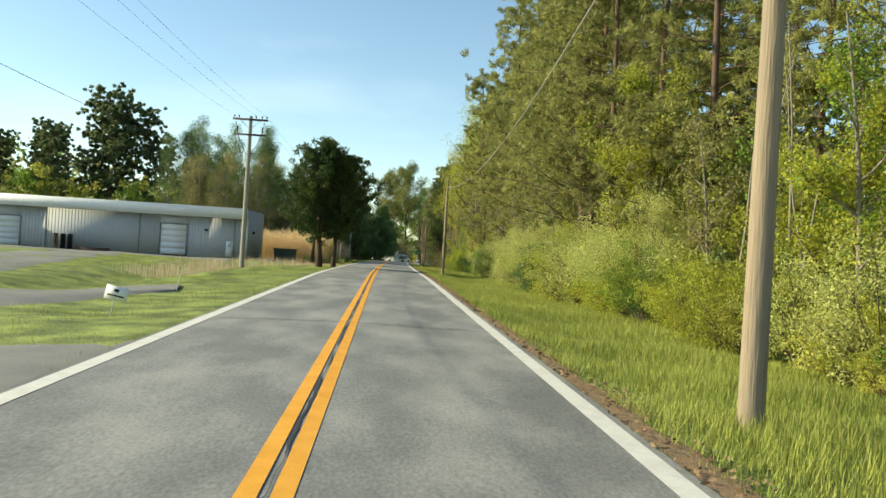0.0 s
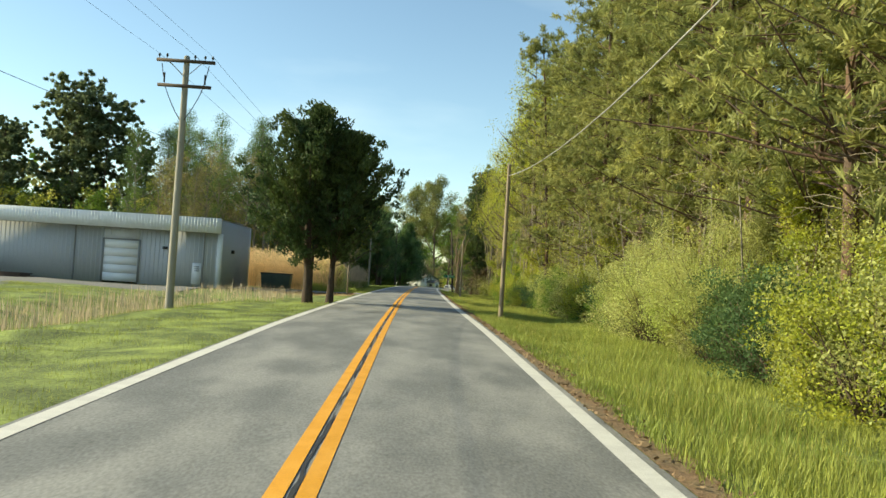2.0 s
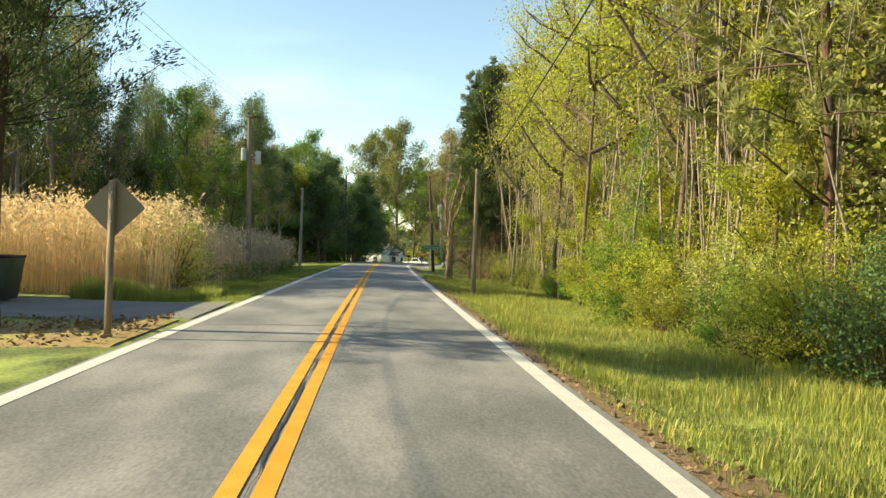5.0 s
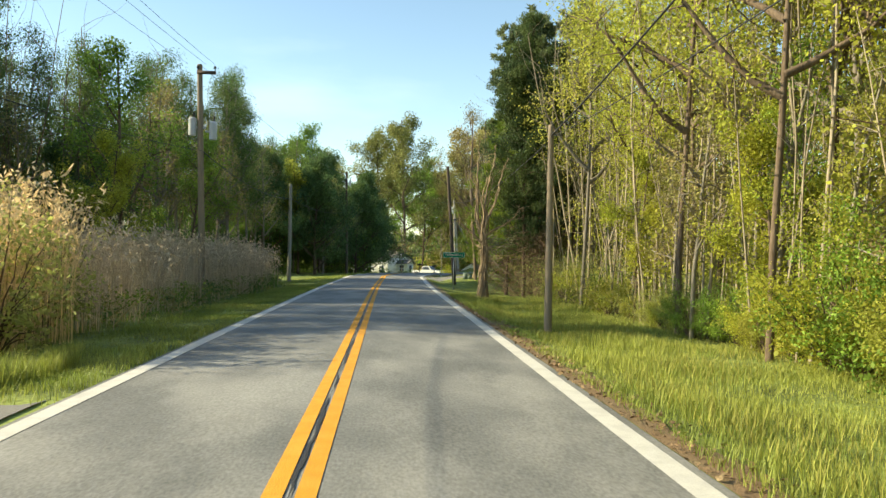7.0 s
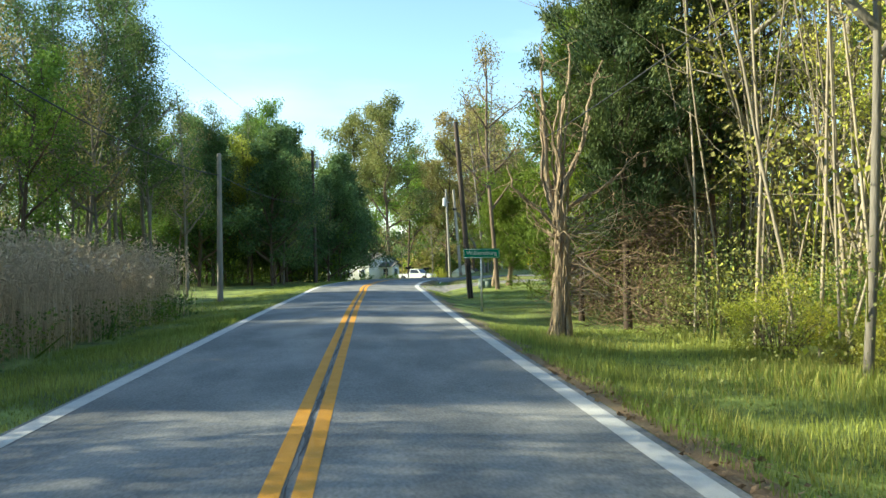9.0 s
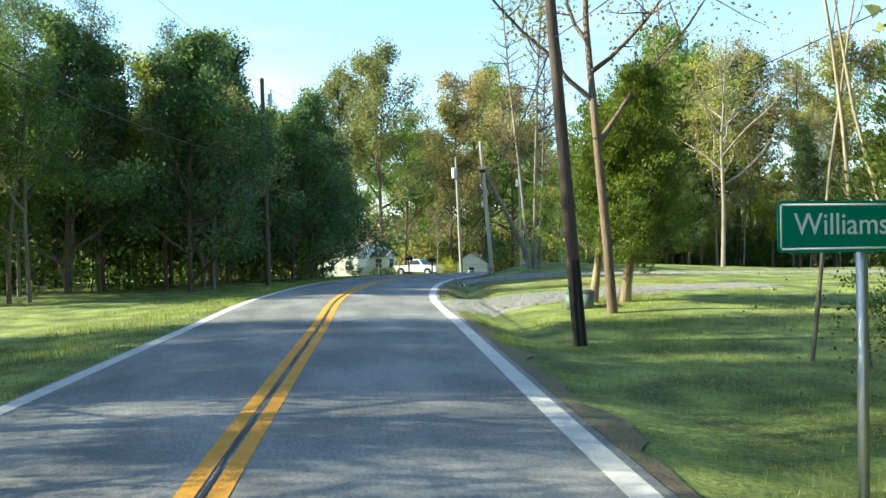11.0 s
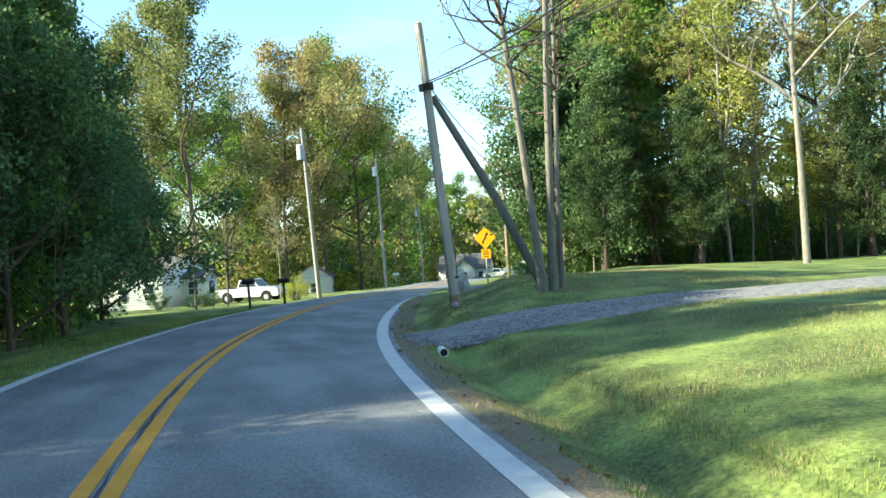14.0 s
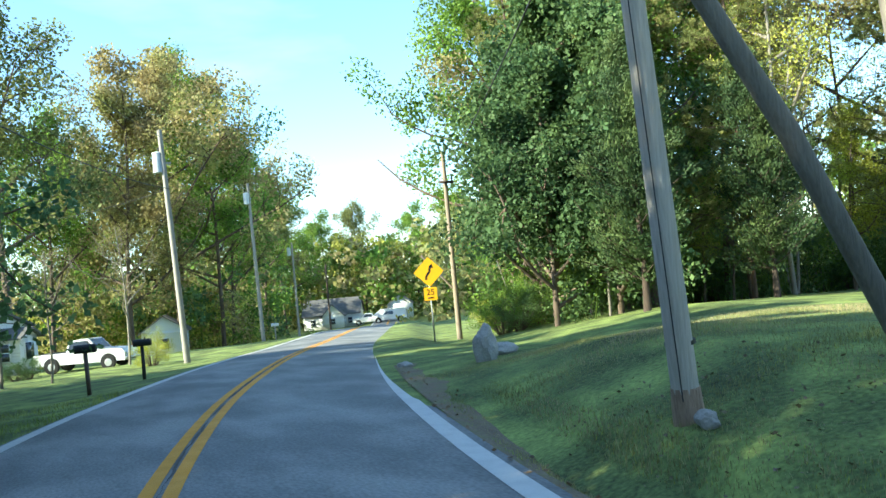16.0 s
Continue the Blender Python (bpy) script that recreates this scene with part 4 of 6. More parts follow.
tm = text_mesh("Williamsburg", 0.205)
part("lettering", tm, M_SIGNWHITE, town, at=pose(0, -0.006, 2.35, 90, 0, 0))

warn = thing("warning_sign", pose(20.62, 189.1, -0.6, 0, 0, -27), "yellow diamond winding-road sign with a speed plaque", "sign")
part("post", Build().box((-0.035, 0.02, -0.9), (0.035, 0.06, 3.2)), M_METAL, warn)
part("diamond", bevel_plate(0.92, 0.92, 0.05, 0.006), M_SIGNYEL, warn, at=pose(0, 0, 2.69, 0, 45, 0))
arrow = Build()
path = np.array([(-0.13, -0.33), (-0.13, -0.2), (-0.05, -0.08), (0.05, 0.02), (0.04, 0.12), (0.09, 0.2)])
for (x0, z0), (x1, z1) in zip(path[:-1], path[1:]):
    d = np.array([x1 - x0, z1 - z0])
    nrm = np.array([-d[1], d[0]]) / np.linalg.norm(d) * 0.045
    arrow.quad((x0 + nrm[0], -0.005, z0 + nrm[1]), (x0 - nrm[0], -0.005, z0 - nrm[1]), (x1 - nrm[0], -0.005, z1 - nrm[1]), (x1 + nrm[0], -0.005, z1 + nrm[1]))
arrow.add([(0.0, -0.005, 0.22), (0.2, -0.005, 0.14), (0.16, -0.005, 0.34)], [(0, 1, 2, 0)])
part("arrow", arrow, M_SIGNBLACK, warn, at=pose(0, 0, 2.69))
plq = part("speed_plaque", bevel_plate(0.56, 0.56, 0.04, 0.006), M_SIGNYEL, warn, "yellow advisory speed plaque", at=pose(0, 0, 1.75))
part("lettering", text_mesh("25", 0.36), M_SIGNBLACK, plq, at=pose(0, -0.005, 0.06, 90, 0, 0))
part("small_print", Build().box((-0.14, -0.004, -0.2), (0.14, -0.001, -0.14)), M_SIGNBLACK, plq)

back = thing("roadside_sign", pose(-3.62, 77.8, 0.25, 0, 0, 0), "back of a diamond road sign on a timber post", "sign")
part("post", Build().box((-0.055, -0.1, -0.4), (0.045, -0.01, 2.75)), M_POLE, back)
part("plate", bevel_plate(0.74, 0.74, 0.05, 0.006, 0.0), M_SIGNBACK, back, "bare aluminium plate", at=pose(0.02, 0, 2.3, 0, 45, 0))
for z in (2.05, 2.55):
    part("bolt", Build().tube([(0, -0.12, z), (0, -0.1, z)], 0.015, 6), M_METAL, back)

yard = thing("yard_sign", pose(-5.1, 17.9, float(ground_z(-5.1, 17.9)), 0, 12, 8), "small tilted white yard sign on a wire stake", "sign")
part("stake", Build().tube([(0, 0, -0.1), (0, 0, 0.6)], 0.012, 5), M_METAL, yard)
part("panel", Build().box((-0.23, -0.006, 0.36), (0.23, 0.006, 0.66)), M_SIGNWHITE, yard)
part("print_bar", Build().box((-0.06, -0.01, 0.54), (0.04, -0.007, 0.6)).box((-0.17, -0.01, 0.44), (0.17, -0.007, 0.475)), M_SIGNBLACK, yard)
stick = tagged(part("marker_stake", Build().tube([(-6.0, 27.0, 0.0), (-5.85, 27.0, 0.75)], 0.015, 5), M_METAL), "thin leaning marker stake in the lawn", "stake")

# ---- side road, parking lot, driveways ----


def slab(name, pts, lift, mat, label, n=24, kind="structure"):
    """A sheet laid on the ground between two edge lines."""
    (a0, a1), (b0, b1) = pts
    u, w = np.meshgrid(np.linspace(0, 1, n), np.linspace(0, 1, 12), indexing="ij")
    p = (np.array(a0) * (1 - u[..., None]) + np.array(a1) * u[..., None]) * (1 - w[..., None]) + (np.array(b0) * (1 - u[..., None]) + np.array(b1) * u[..., None]) * w[..., None]
    wob = 0.09 * np.sin(u * 31 + w * 3) + 0.06 * np.sin(u * 57)
    p[..., 1] += wob * (np.abs(w - 0.5) > 0.45)
    edge = (w < 0.04) | (w > 0.96) | (u > 0.98)
    k = np.clip((np.abs(lateral(p[..., 0], p[..., 1])) - 3.25) / 0.6, 0, 1)
    z = (ground_z(p[..., 0], p[..., 1]) + np.where(edge, -0.06, lift)) * k + (road_z(p[..., 1]) - 0.056) * (1 - k)
    i, j = np.meshgrid(np.arange(n - 1), np.arange(11), indexing="ij")
    fc = np.stack([i * 12 + j, i * 12 + j + 1, (i + 1) * 12 + j + 1, (i + 1) * 12 + j], -1).reshape(-1, 4)
    ob = part(name, Build().add(np.dstack([p, z]), fc), mat, smooth=True)
    return tagged(ob, label, name.replace("_", " "), kind=kind)


M_OLDASPHALT = material("old_asphalt", (0.19, 0.19, 0.188), 0.9, var=0.3, scale=0.8, fine=60, bump=0.6, second=(0.19, 0.185, 0.175))
slab("driveway", (((-3.2, 3), (-14, 3)), ((-3.2, 13.4), (-14, 12.2))), 0.05, M_OLDASPHALT, "grey asphalt driveway joining the road")
slab("parking_lot", (((-6.0, 27.0), (-8.2, 13.5)), ((-6.6, 30.0), (-27, 14.5))), 0.08, M_OLDASPHALT, "worn grey asphalt lot on the lawn")
slab("access_road", (((-12.6, 27), (-20.5, 71)), ((-22, 27), (-24, 71))), 0.05, M_OLDASPHALT, "pale access track to the warehouse")
slab("access_road", (((-13, 70), (-46, 70)), ((-13, 79.5), (-46, 79.5))), 0.05, M_OLDASPHALT, "pale apron before the warehouse")
slab("side_road", (((-3.1, 81.9), (-40, 87.5)), ((-3.1, 87.6), (-40, 92.5))), 0.06, M_OLDASPHALT, "grey asphalt side road at the junction")
slab("gravel_driveway", (((4.62, 142.2), (16, 145.0)), ((4.8, 147.0), (16, 147.4))), 0.05, M_GRAVEL, "loose grey gravel driveway across the lawn")
slab("gravel_driveway", (((6.2, 158.9), (30, 155.3)), ((7.0, 161.5), (30, 157.8))), 0.05, M_GRAVEL, "loose grey gravel driveway over the bank")
slab("dirt_patch", (((-3.25, 76.5), (-9, 77.0)), ((-3.25, 81.6), (-9, 82.4))), 0.06, M_DRYGRASS, "bare brown patch beside the junction")
# leaf litter along the pavement's edge
for y0, y1, l0, l1 in ((0, 112, 3.36, 3.8), (112, 142, 3.36, 3.65), (149.4, 178, 3.36, 3.85)):
    ys = np.arange(y0, y1, 0.45)
    rr = np.random.default_rng(3)
    inner = np.full(len(ys), l0)
    outer = l1 + 0.18 * np.sin(ys * 1.7) * np.sin(ys * 0.43) + rr.uniform(-0.1, 0.1, len(ys))
    pts = []
    for lat in (inner, (inner + outer) / 2, outer):
        x, y = road_at(ys, lat)
        pts.append(np.stack([x, y, ground_z(x, y) + np.where(lat == inner, 0.02, 0.025)], -1))
    v = np.stack(pts, 1)
    i, j = np.meshgrid(np.arange(len(ys) - 1), np.arange(2), indexing="ij")
    ob = part("leaf_litter", Build().add(v, np.stack([i * 3 + j, i * 3 + j + 1, (i + 1) * 3 + j + 1, (i + 1) * 3 + j], -1).reshape(-1, 4)), M_LITTER if y0 < 100 else M_DIRT)
    tagged(ob, "brown pine straw and dead leaves at the road's edge" if y0 < 100 else "bare dirt and thin weeds at the road's edge", "leaf litter", kind="structure")
rr = np.random.default_rng(4)
for n_, c0, c1, y0, y1 in ((5200, 3.3, 4.1, 0, 112), (300, 3.3, 4.0, 150, 176)):
    ys, ls = rr.uniform(y0, y1, n_), c0 + (c1 - c0) * rr.random(n_) ** 1.3
    x, y = road_at(ys, ls)
    c = np.stack([x, y, ground_z(x, y) + 0.05], 1)
    u = rr.normal(size=(n_, 3)) * (1, 1, 0.25)
    u /= np.linalg.norm(u, axis=1)[:, None]
    w = np.cross(u, rr.normal(size=(n_, 3)) * (0.3, 0.3, 1))
    w /= np.linalg.norm(w, axis=1)[:, None]
    s = rr.uniform(0.02, 0.05, (n_, 1))
    v = np.stack([c - u * s, c + w * s * 0.6, c + u * s, c - w * s * 0.6], 1).reshape(-1, 3)
    tagged(part("dead_leaves", Build().add(v, np.arange(4 * n_).reshape(-1, 4)), M_LITTER), "scattered brown dead leaves", "dead leaves", kind="stuff")
n_ = 1500
x, y = rr.uniform(-9, -3.4, n_), rr.uniform(76.8, 82.2, n_)
c = np.stack([x, y, ground_z(x, y) + 0.08], 1)
tagged(part("dead_leaves", Build().add(*leaves(rr, c, n_, (0.1, 0.1, 0.03), 0.12, 0.5, 0.6)), M_LITTER), "reddish dead leaves and stalks on the bare patch", "dead leaves", kind="stuff")
# thin dark lines across the lanes, and the cracked split between the yellow lines
for y, l0, l1, wd in ((17.45, -2.75, 3.0, 0.05), (58.6, -2.7, 3.0, 0.05), (80.3, -2.7, 3.0, 0.05)):
    ls = np.linspace(l0, l1, 40)
    x, yy = road_at(np.full(40, y) + 0.05 * np.sin(ls * 3) + rr.normal(size=40) * 0.012, ls)
    z = road_z(yy) + 0.0285 - 0.02 * np.abs(ls)
    v = np.stack([np.stack([x, yy, z], 1), np.stack([x, yy + wd, z], 1)], 1).reshape(-1, 3)
    part("crack", Build().add(v, [(2 * k, 2 * k + 2, 2 * k + 3, 2 * k + 1) for k in range(39)]), M_DARKLINE, road)
ys = np.arange(-5, 215, 0.12)
off = 0.012 * np.sin(ys * 2.3) + 0.008 * np.sin(ys * 7.1) + rr.normal(size=len(ys)) * 0.004
wid = 0.012 + 0.008 * (np.sin(ys * 0.9) + np.sin(ys * 2.7 + 1))
a, b_ = road_at(ys, off - np.maximum(wid, 0.003)), road_at(ys, off + np.maximum(wid, 0.003))
v = np.stack([np.stack([*a, road_z(ys) + 0.026], 1), np.stack([*b_, road_z(ys) + 0.026], 1)], 1).reshape(-1, 3)
part("crack", Build().add(v, [(2 * k, 2 * k + 1, 2 * k + 3, 2 * k + 2) for k in range(len(ys) - 1)]), M_DARKLINE, road)

# ---- things beside the bend ----
ub = thing("utility_box", pose(7.98, 141.7, float(ground_z(7.98, 141.7)) - 0.08, 0, 0, -8), "dark green steel utility box in the grass", "utility box")
part("body", Build().box((-0.36, -0.25, -0.05), (0.36, 0.3, 0.5)), M_BOXGREEN, ub)
part("lid", Build().add([(-0.38, -0.27, 0.5), (0.38, -0.27, 0.5), (0.38, 0.32, 0.5), (-0.38, 0.32, 0.5), (-0.36, -0.22, 0.56), (0.36, -0.22, 0.56), (0.36, 0.3, 0.56), (-0.36, 0.3, 0.56)], [(4, 5, 6, 7), (0, 1, 5, 4), (1, 2, 6, 5), (2, 3, 7, 6), (3, 0, 4, 7)]), M_BOXGREEN, ub)
part("door", Build().box((-0.34, -0.262, 0.02), (0.0, -0.252, 0.47)), M_BOXGREEN, ub)
part("door", Build().box((0.015, -0.262, 0.02), (0.34, -0.252, 0.47)), M_BOXGREEN, ub)
cul = thing("culvert_pipe", pose(7.05, 158.15, 0.0, -3, 0, -14), "white plastic culvert pipe end under the driveway", "pipe")
ang = np.linspace(0, 2 * math.pi, 13)[:-1]
v, fc = [], []
for (yy, r_) in ((-0.05, 0.085), (0.6, 0.085), (0.6, 0.07), (-0.05, 0.07)):
    v += [(r_ * math.cos(a_), yy, r_ * math.sin(a_)) for a_ in ang]
for k in range(4):
    for q in range(12):
        fc.append((k * 12 + q, k * 12 + (q + 1) % 12, ((k + 1) % 4) * 12 + (q + 1) % 12, ((k + 1) % 4) * 12 + q))
part("pipe", Build().add(v, fc), M_DOORWHITE, cul, smooth=True)
# Black disc inside the mouth stands in for the shade of the hole.
part("rim", Build().tube([(0, 0.06, 0), (0, 0.1, 0)], 0.07, 12), M_BLACK, cul)


def boulder(seed, x, y, s, label):
    r_ = np.random.default_rng(seed)
    bm = bmesh.new()
    bmesh.ops.create_icosphere(bm, subdivisions=3, radius=1)
    for vtx in bm.verts:
        k = 1 + 0.35 * noise.noise(vtx.co * 1.1 + Vector((seed, 0, 0))) + 0.12 * noise.noise(vtx.co * 3.3)
        vtx.co = Vector((vtx.co.x * s[0], vtx.co.y * s[1], vtx.co.z * s[2])) * k
    me = bpy.data.meshes.new("boulder")
    bm.to_mesh(me)
    bm.free()
    ob = part("boulder", me, M_ROCK, at=pose(x, y, float(ground_z(x, y)) + s[2] * 0.6, 0, 0, r_.uniform(0, 90)))
    return tagged(ob, label, "rock")


boulder(1, 13.2, 173.4, (0.28, 0.25, 0.5), "upright grey boulder beside the verge")
boulder(2, 14.1, 174.3, (0.5, 0.35, 0.18), "flat pale stone beside the verge")
boulder(3, 12.3, 175.6, (0.18, 0.15, 0.09), "small pale stone by the pavement")
boulder(5, 9.36, 163.75, (0.13, 0.1, 0.09), "small pale stone at a leaning pole's foot")
boulder(4, 9.4, 34.5, (0.5, 0.3, 0.22), "pale broken concrete lump in the grass")


def mailbox(x, y, h, mat, postmat, label, turn=0.0, lean=0.0):
    t = thing("mailbox", pose(x, y, float(ground_z(x, y)), 0, lean, turn), label, "mailbox", "mailboxes along the road")
    part("post", Build().box((-0.05, -0.05, -0.3), (0.05, 0.05, h)), postmat, t)
    a_ = np.linspace(0, math.pi, 9)
    prof = [(-0.1, h), (0.1, h)] + [(0.1 * math.cos(q), h + 0.14 + 0.1 * math.sin(q)) for q in a_]
    m = len(prof)
    v = [(p[0], -0.3, p[1]) for p in prof] + [(p[0], 0.28, p[1]) for p in prof]
    b = Build().add(v, [(k, (k + 1) % m, m + (k + 1) % m, m + k) for k in range(m)])
    b.add(v[:m], [(0, k + 1, k, 0) for k in range(1, m - 1)]).add(v[m:], [(0, k, k + 1, 0) for k in range(1, m - 1)])
    part("box", b, mat, t)
    part("flap", Build().box((-0.095, -0.315, h + 0.01), (0.095, -0.3, h + 0.2)), mat, t)
    part("flag", Build().box((0.1, -0.1, h + 0.08), (0.11, -0.07, h + 0.3)), mat, t)


mailbox(6.4, 184.2, 1.25, M_BLACK, M_DARKPOLE, "black mailbox on a rough leaning post", 70, -6)
mailbox(8.6, 188.2, 1.15, M_BLACK, M_BLACK, "black mailbox on a slim dark post", 65)
mailbox(24.3, 221.8, 1.1, M_DOORWHITE, M_GREYPOLE, "white mailbox on a pale post", 65)


def house(x, y, w, d, h, roof, turn, label, windows=2, ridge_along_x=True, wall=None, rmat=None):
    z = float(ground_z(x, y)) - 0.1
    t = thing("house", pose(x, y, z, 0, 0, turn), label, "house", "houses beyond the bend")
    wall = wall or M_HOUSE
    b = Build().box((-w / 2, -d / 2, 0), (w / 2, d / 2, h))
    wl_ = part("wall", b, wall, t, "white clapboard wall")
    board = Build().add([(-w / 2, -d / 2, 0), (w / 2, -d / 2, 0), (w / 2, -d / 2, 0.2), (-w / 2, -d / 2, 0.2), (-w / 2, -d / 2 - 0.025, 0), (w / 2, -d / 2 - 0.025, 0)], [(4, 5, 2, 3), (0, 1, 5, 4)]).mesh("board")
    if y < 290:
        for k in range(int(h / 0.2)):
            part("board", board, wall, wl_, at=pose(0, 0, 0.2 * k))
    e = 0.35
    if ridge_along_x:
        v = [(-w / 2 - e, -d / 2 - e, h - 0.1), (w / 2 + e, -d / 2 - e, h - 0.1), (w / 2 + e, 0, h + roof), (-w / 2 - e, 0, h + roof), (w / 2 + e, d / 2 + e, h - 0.1), (-w / 2 - e, d / 2 + e, h - 0.1)]
        g = [[(-w / 2, -d / 2, h), (-w / 2, d / 2, h), (-w / 2, 0, h + roof - 0.15)], [(w / 2, -d / 2, h), (w / 2, d / 2, h), (w / 2, 0, h + roof - 0.15)]]
    else:
        v = [(-w / 2 - e, d / 2 + e, h - 0.1), (-w / 2 - e, -d / 2 - e, h - 0.1), (0, -d / 2 - e, h + roof), (0, d / 2 + e, h + roof), (w / 2 + e, -d / 2 - e, h - 0.1), (w / 2 + e, d / 2 + e, h - 0.1)]
        g = [[(-w / 2, -d / 2, h), (w / 2, -d / 2, h), (0, -d / 2, h + roof - 0.15)], [(-w / 2, d / 2, h), (w / 2, d / 2, h), (0, d / 2, h + roof - 0.15)]]
    rb = Build().add(v, [(0, 1, 2, 3), (3, 2, 4, 5)])
    rb.add(np.array(v) - (0, 0, 0.14), [(3, 2, 1, 0), (5, 4, 2, 3)])
    for q in ((0, 1), (4, 5), (1, 2), (2, 4), (5, 3), (3, 0)):
        p0, p1 = np.array(v[q[0]]), np.array(v[q[1]])
        rb.quad(p0, p1, p1 - (0, 0, 0.14), p0 - (0, 0, 0.14))
    part("roof", rb, rmat or M_ROOF, t)
    for q in g:
        part("gable", Build().add(q, [(0, 1, 2, 0)]), wall, t)
    for k in range(windows):
        wx = -w / 2 + w * (k + 0.5) / windows
        wn_ = part("window", Build().box((wx - 0.5, -d / 2 - 0.06, 0.9), (wx + 0.5, -d / 2 - 0.02, 2.1)), M_DOORWHITE, t)
        part("pane", Build().box((wx - 0.42, -d / 2 - 0.075, 0.98), (wx + 0.42, -d / 2 - 0.06, 1.47)).box((wx - 0.42, -d / 2 - 0.075, 1.53), (wx + 0.42, -d / 2 - 0.06, 2.02)), M_GLASSDARK, wn_)
    for s in (-1, 1):
        wn_ = part("window", Build().box((s * w / 2 + s * 0.02 - 0.02, -0.5, 0.9), (s * w / 2 + s * 0.04 + 0.02, 0.5, 2.1)), M_DOORWHITE, t)
        part("pane", Build().box((s * (w / 2 + 0.055) - 0.01, -0.42, 0.98), (s * (w / 2 + 0.055) + 0.01, 0.42, 2.02)), M_GLASSDARK, wn_)
    return t


house(1.6, 219, 7.6, 7.0, 3.3, 1.2, -36, "single-storey white clapboard house with a shallow roof", 3)
house(5.6, 216.2, 2.2, 1.8, 2.5, 0.5, -36, "small white porch with slender columns", 1)
house(21.2, 249, 4.4, 7.0, 2.8, 1.6, -14, "small white gabled house among tall trees", 1, False)
house(66, 312, 11, 8, 2.9, 3.0, -30, "grey-roofed house with white gables far down the road", 3, True)
house(63.5, 306, 4.0, 3.0, 2.6, 2.2, -30, "white front gable of a far house", 1, False)
house(80, 310, 5, 6, 3.4, 1.8, -30, "dark-roofed white garage far down the road", 1, False)
house(12.5, 300, 9, 7, 3.2, 2.0, 10, "white house at the end of the straight", 2)


def vehicle(x, y, turn, label, paint, pickup=True, s=1.0):
    z = float(ground_z(x, y))
    t = thing("pickup_truck" if pickup else "van", pose(x, y, z, 0, 0, turn), label, "vehicle", "parked vehicles")
    t.scale = (s, s, s)
    L, Wd = 2.6, 0.92
    prof = [(-L, 0.45), (-L, 1.08), (-0.75, 1.1), (-0.7, 1.15), (-0.58, 1.74), (0.55, 1.78), (1.08, 1.17), (L - 0.15, 1.08), (L, 0.9), (L, 0.42)] if pickup else \
        [(-L, 0.45), (-L, 1.1), (-L + 0.15, 1.95), (1.3, 2.0), (1.9, 1.2), (L, 1.05), (L, 0.42)]
    m = len(prof)
    v = [(p[0], -Wd * (0.86 if p[1] > 1.2 else 1), p[1]) for p in prof] + [(p[0], Wd * (0.86 if p[1] > 1.2 else 1), p[1]) for p in prof]
    b = Build().add(v, [(k, m + k, m + (k + 1) % m, (k + 1) % m) for k in range(m)])
    body = part("body", b, paint, t)
    bm = bmesh.new()
    for sd_ in (0, 1):
        if pickup:
            low = v[sd_ * m:(sd_ + 1) * m]
            for ring in (low[:4] + low[6:], low[3:7]):
                bm.faces.new([bm.verts.new(p) for p in (ring if sd_ else ring[::-1])])
            continue
        vs = [bm.verts.new(p) for p in v[sd_ * m:(sd_ + 1) * m]]
        bm.faces.new(vs if sd_ else vs[::-1])
    bmesh.ops.triangulate(bm, faces=bm.faces[:])
    me = bpy.data.meshes.new("side_panel")
    bm.to_mesh(me)
    bm.free()
    part("side_panel", me, paint, t)
    for sd_ in (-1, 1):
        yy = sd_ * (Wd * 1.012)
        part("window", Build().add([(-0.6, yy, 1.19), (-0.5, yy * 0.885, 1.66), (0.48, yy * 0.88, 1.69), (0.9, yy, 1.2)], [(0, 1, 2, 3)]), M_GLASSDARK, t)
        for wx in (-1.6, 1.65):
            # Black disc on the uncut body side paints the shade of the wheel well.
            part("wheel_arch", Build().tube([(wx, sd_ * 0.915, 0.42), (wx, sd_ * 0.935, 0.42)], 0.46, 16), M_BLACK, t)
            wh_ = part("wheel", Build().tube([(wx, sd_ * 0.72, 0.37), (wx, sd_ * 0.96, 0.37)], 0.37, 16), M_BLACK, t)
            part("rim", Build().tube([(wx, sd_ * 0.955, 0.37), (wx, sd_ * 0.97, 0.37)], [0.22, 0.2], 12), M_METAL, wh_)
    part("windscreen", Build().add([(1.09, -0.78, 1.2), (1.09, 0.78, 1.2), (0.62, 0.74, 1.73), (0.62, -0.74, 1.73)], [(0, 1, 2, 3)]), M_GLASSDARK, t)
    if pickup:
        # Black sheet on the closed bed top stands in for the shaded open bed.
        part("bed_liner", Build().box((-L + 0.1, -Wd + 0.1, 1.09), (-0.85, Wd - 0.1, 1.112)), M_BLACK, t)
    part("bumper", Build().box((L - 0.02, -0.9, 0.42), (L + 0.12, 0.9, 0.62)), M_METAL, t)
    for sd_ in (-0.7, 0.55):
        part("headlight", Build().box((L - 0.02, sd_, 0.72), (L + 0.02, sd_ + 0.16, 0.88)), M_METAL, t)
    return t


M_CARWHITE = material("white_car_paint", (0.75, 0.75, 0.74), 0.25, var=0.05, scale=1, fine=10, bump=0, spec=0.6)
vehicle(9.1, 209.5, -32, "white pickup truck parked before the house", M_CARWHITE, True, 1.0)
vehicle(72.5, 300, 150, "white van parked far down the road", M_CARWHITE, False, 1.3)
vehicle(69.5, 303, 150, "white pickup parked far down the road", M_CARWHITE, True, 1.2)

# ---- single trees ----


def place(t, x, y, turn=0.0, s=1.0, sz=None):
    t.matrix_basis = at(x, y, turn, s, sz)
    return t


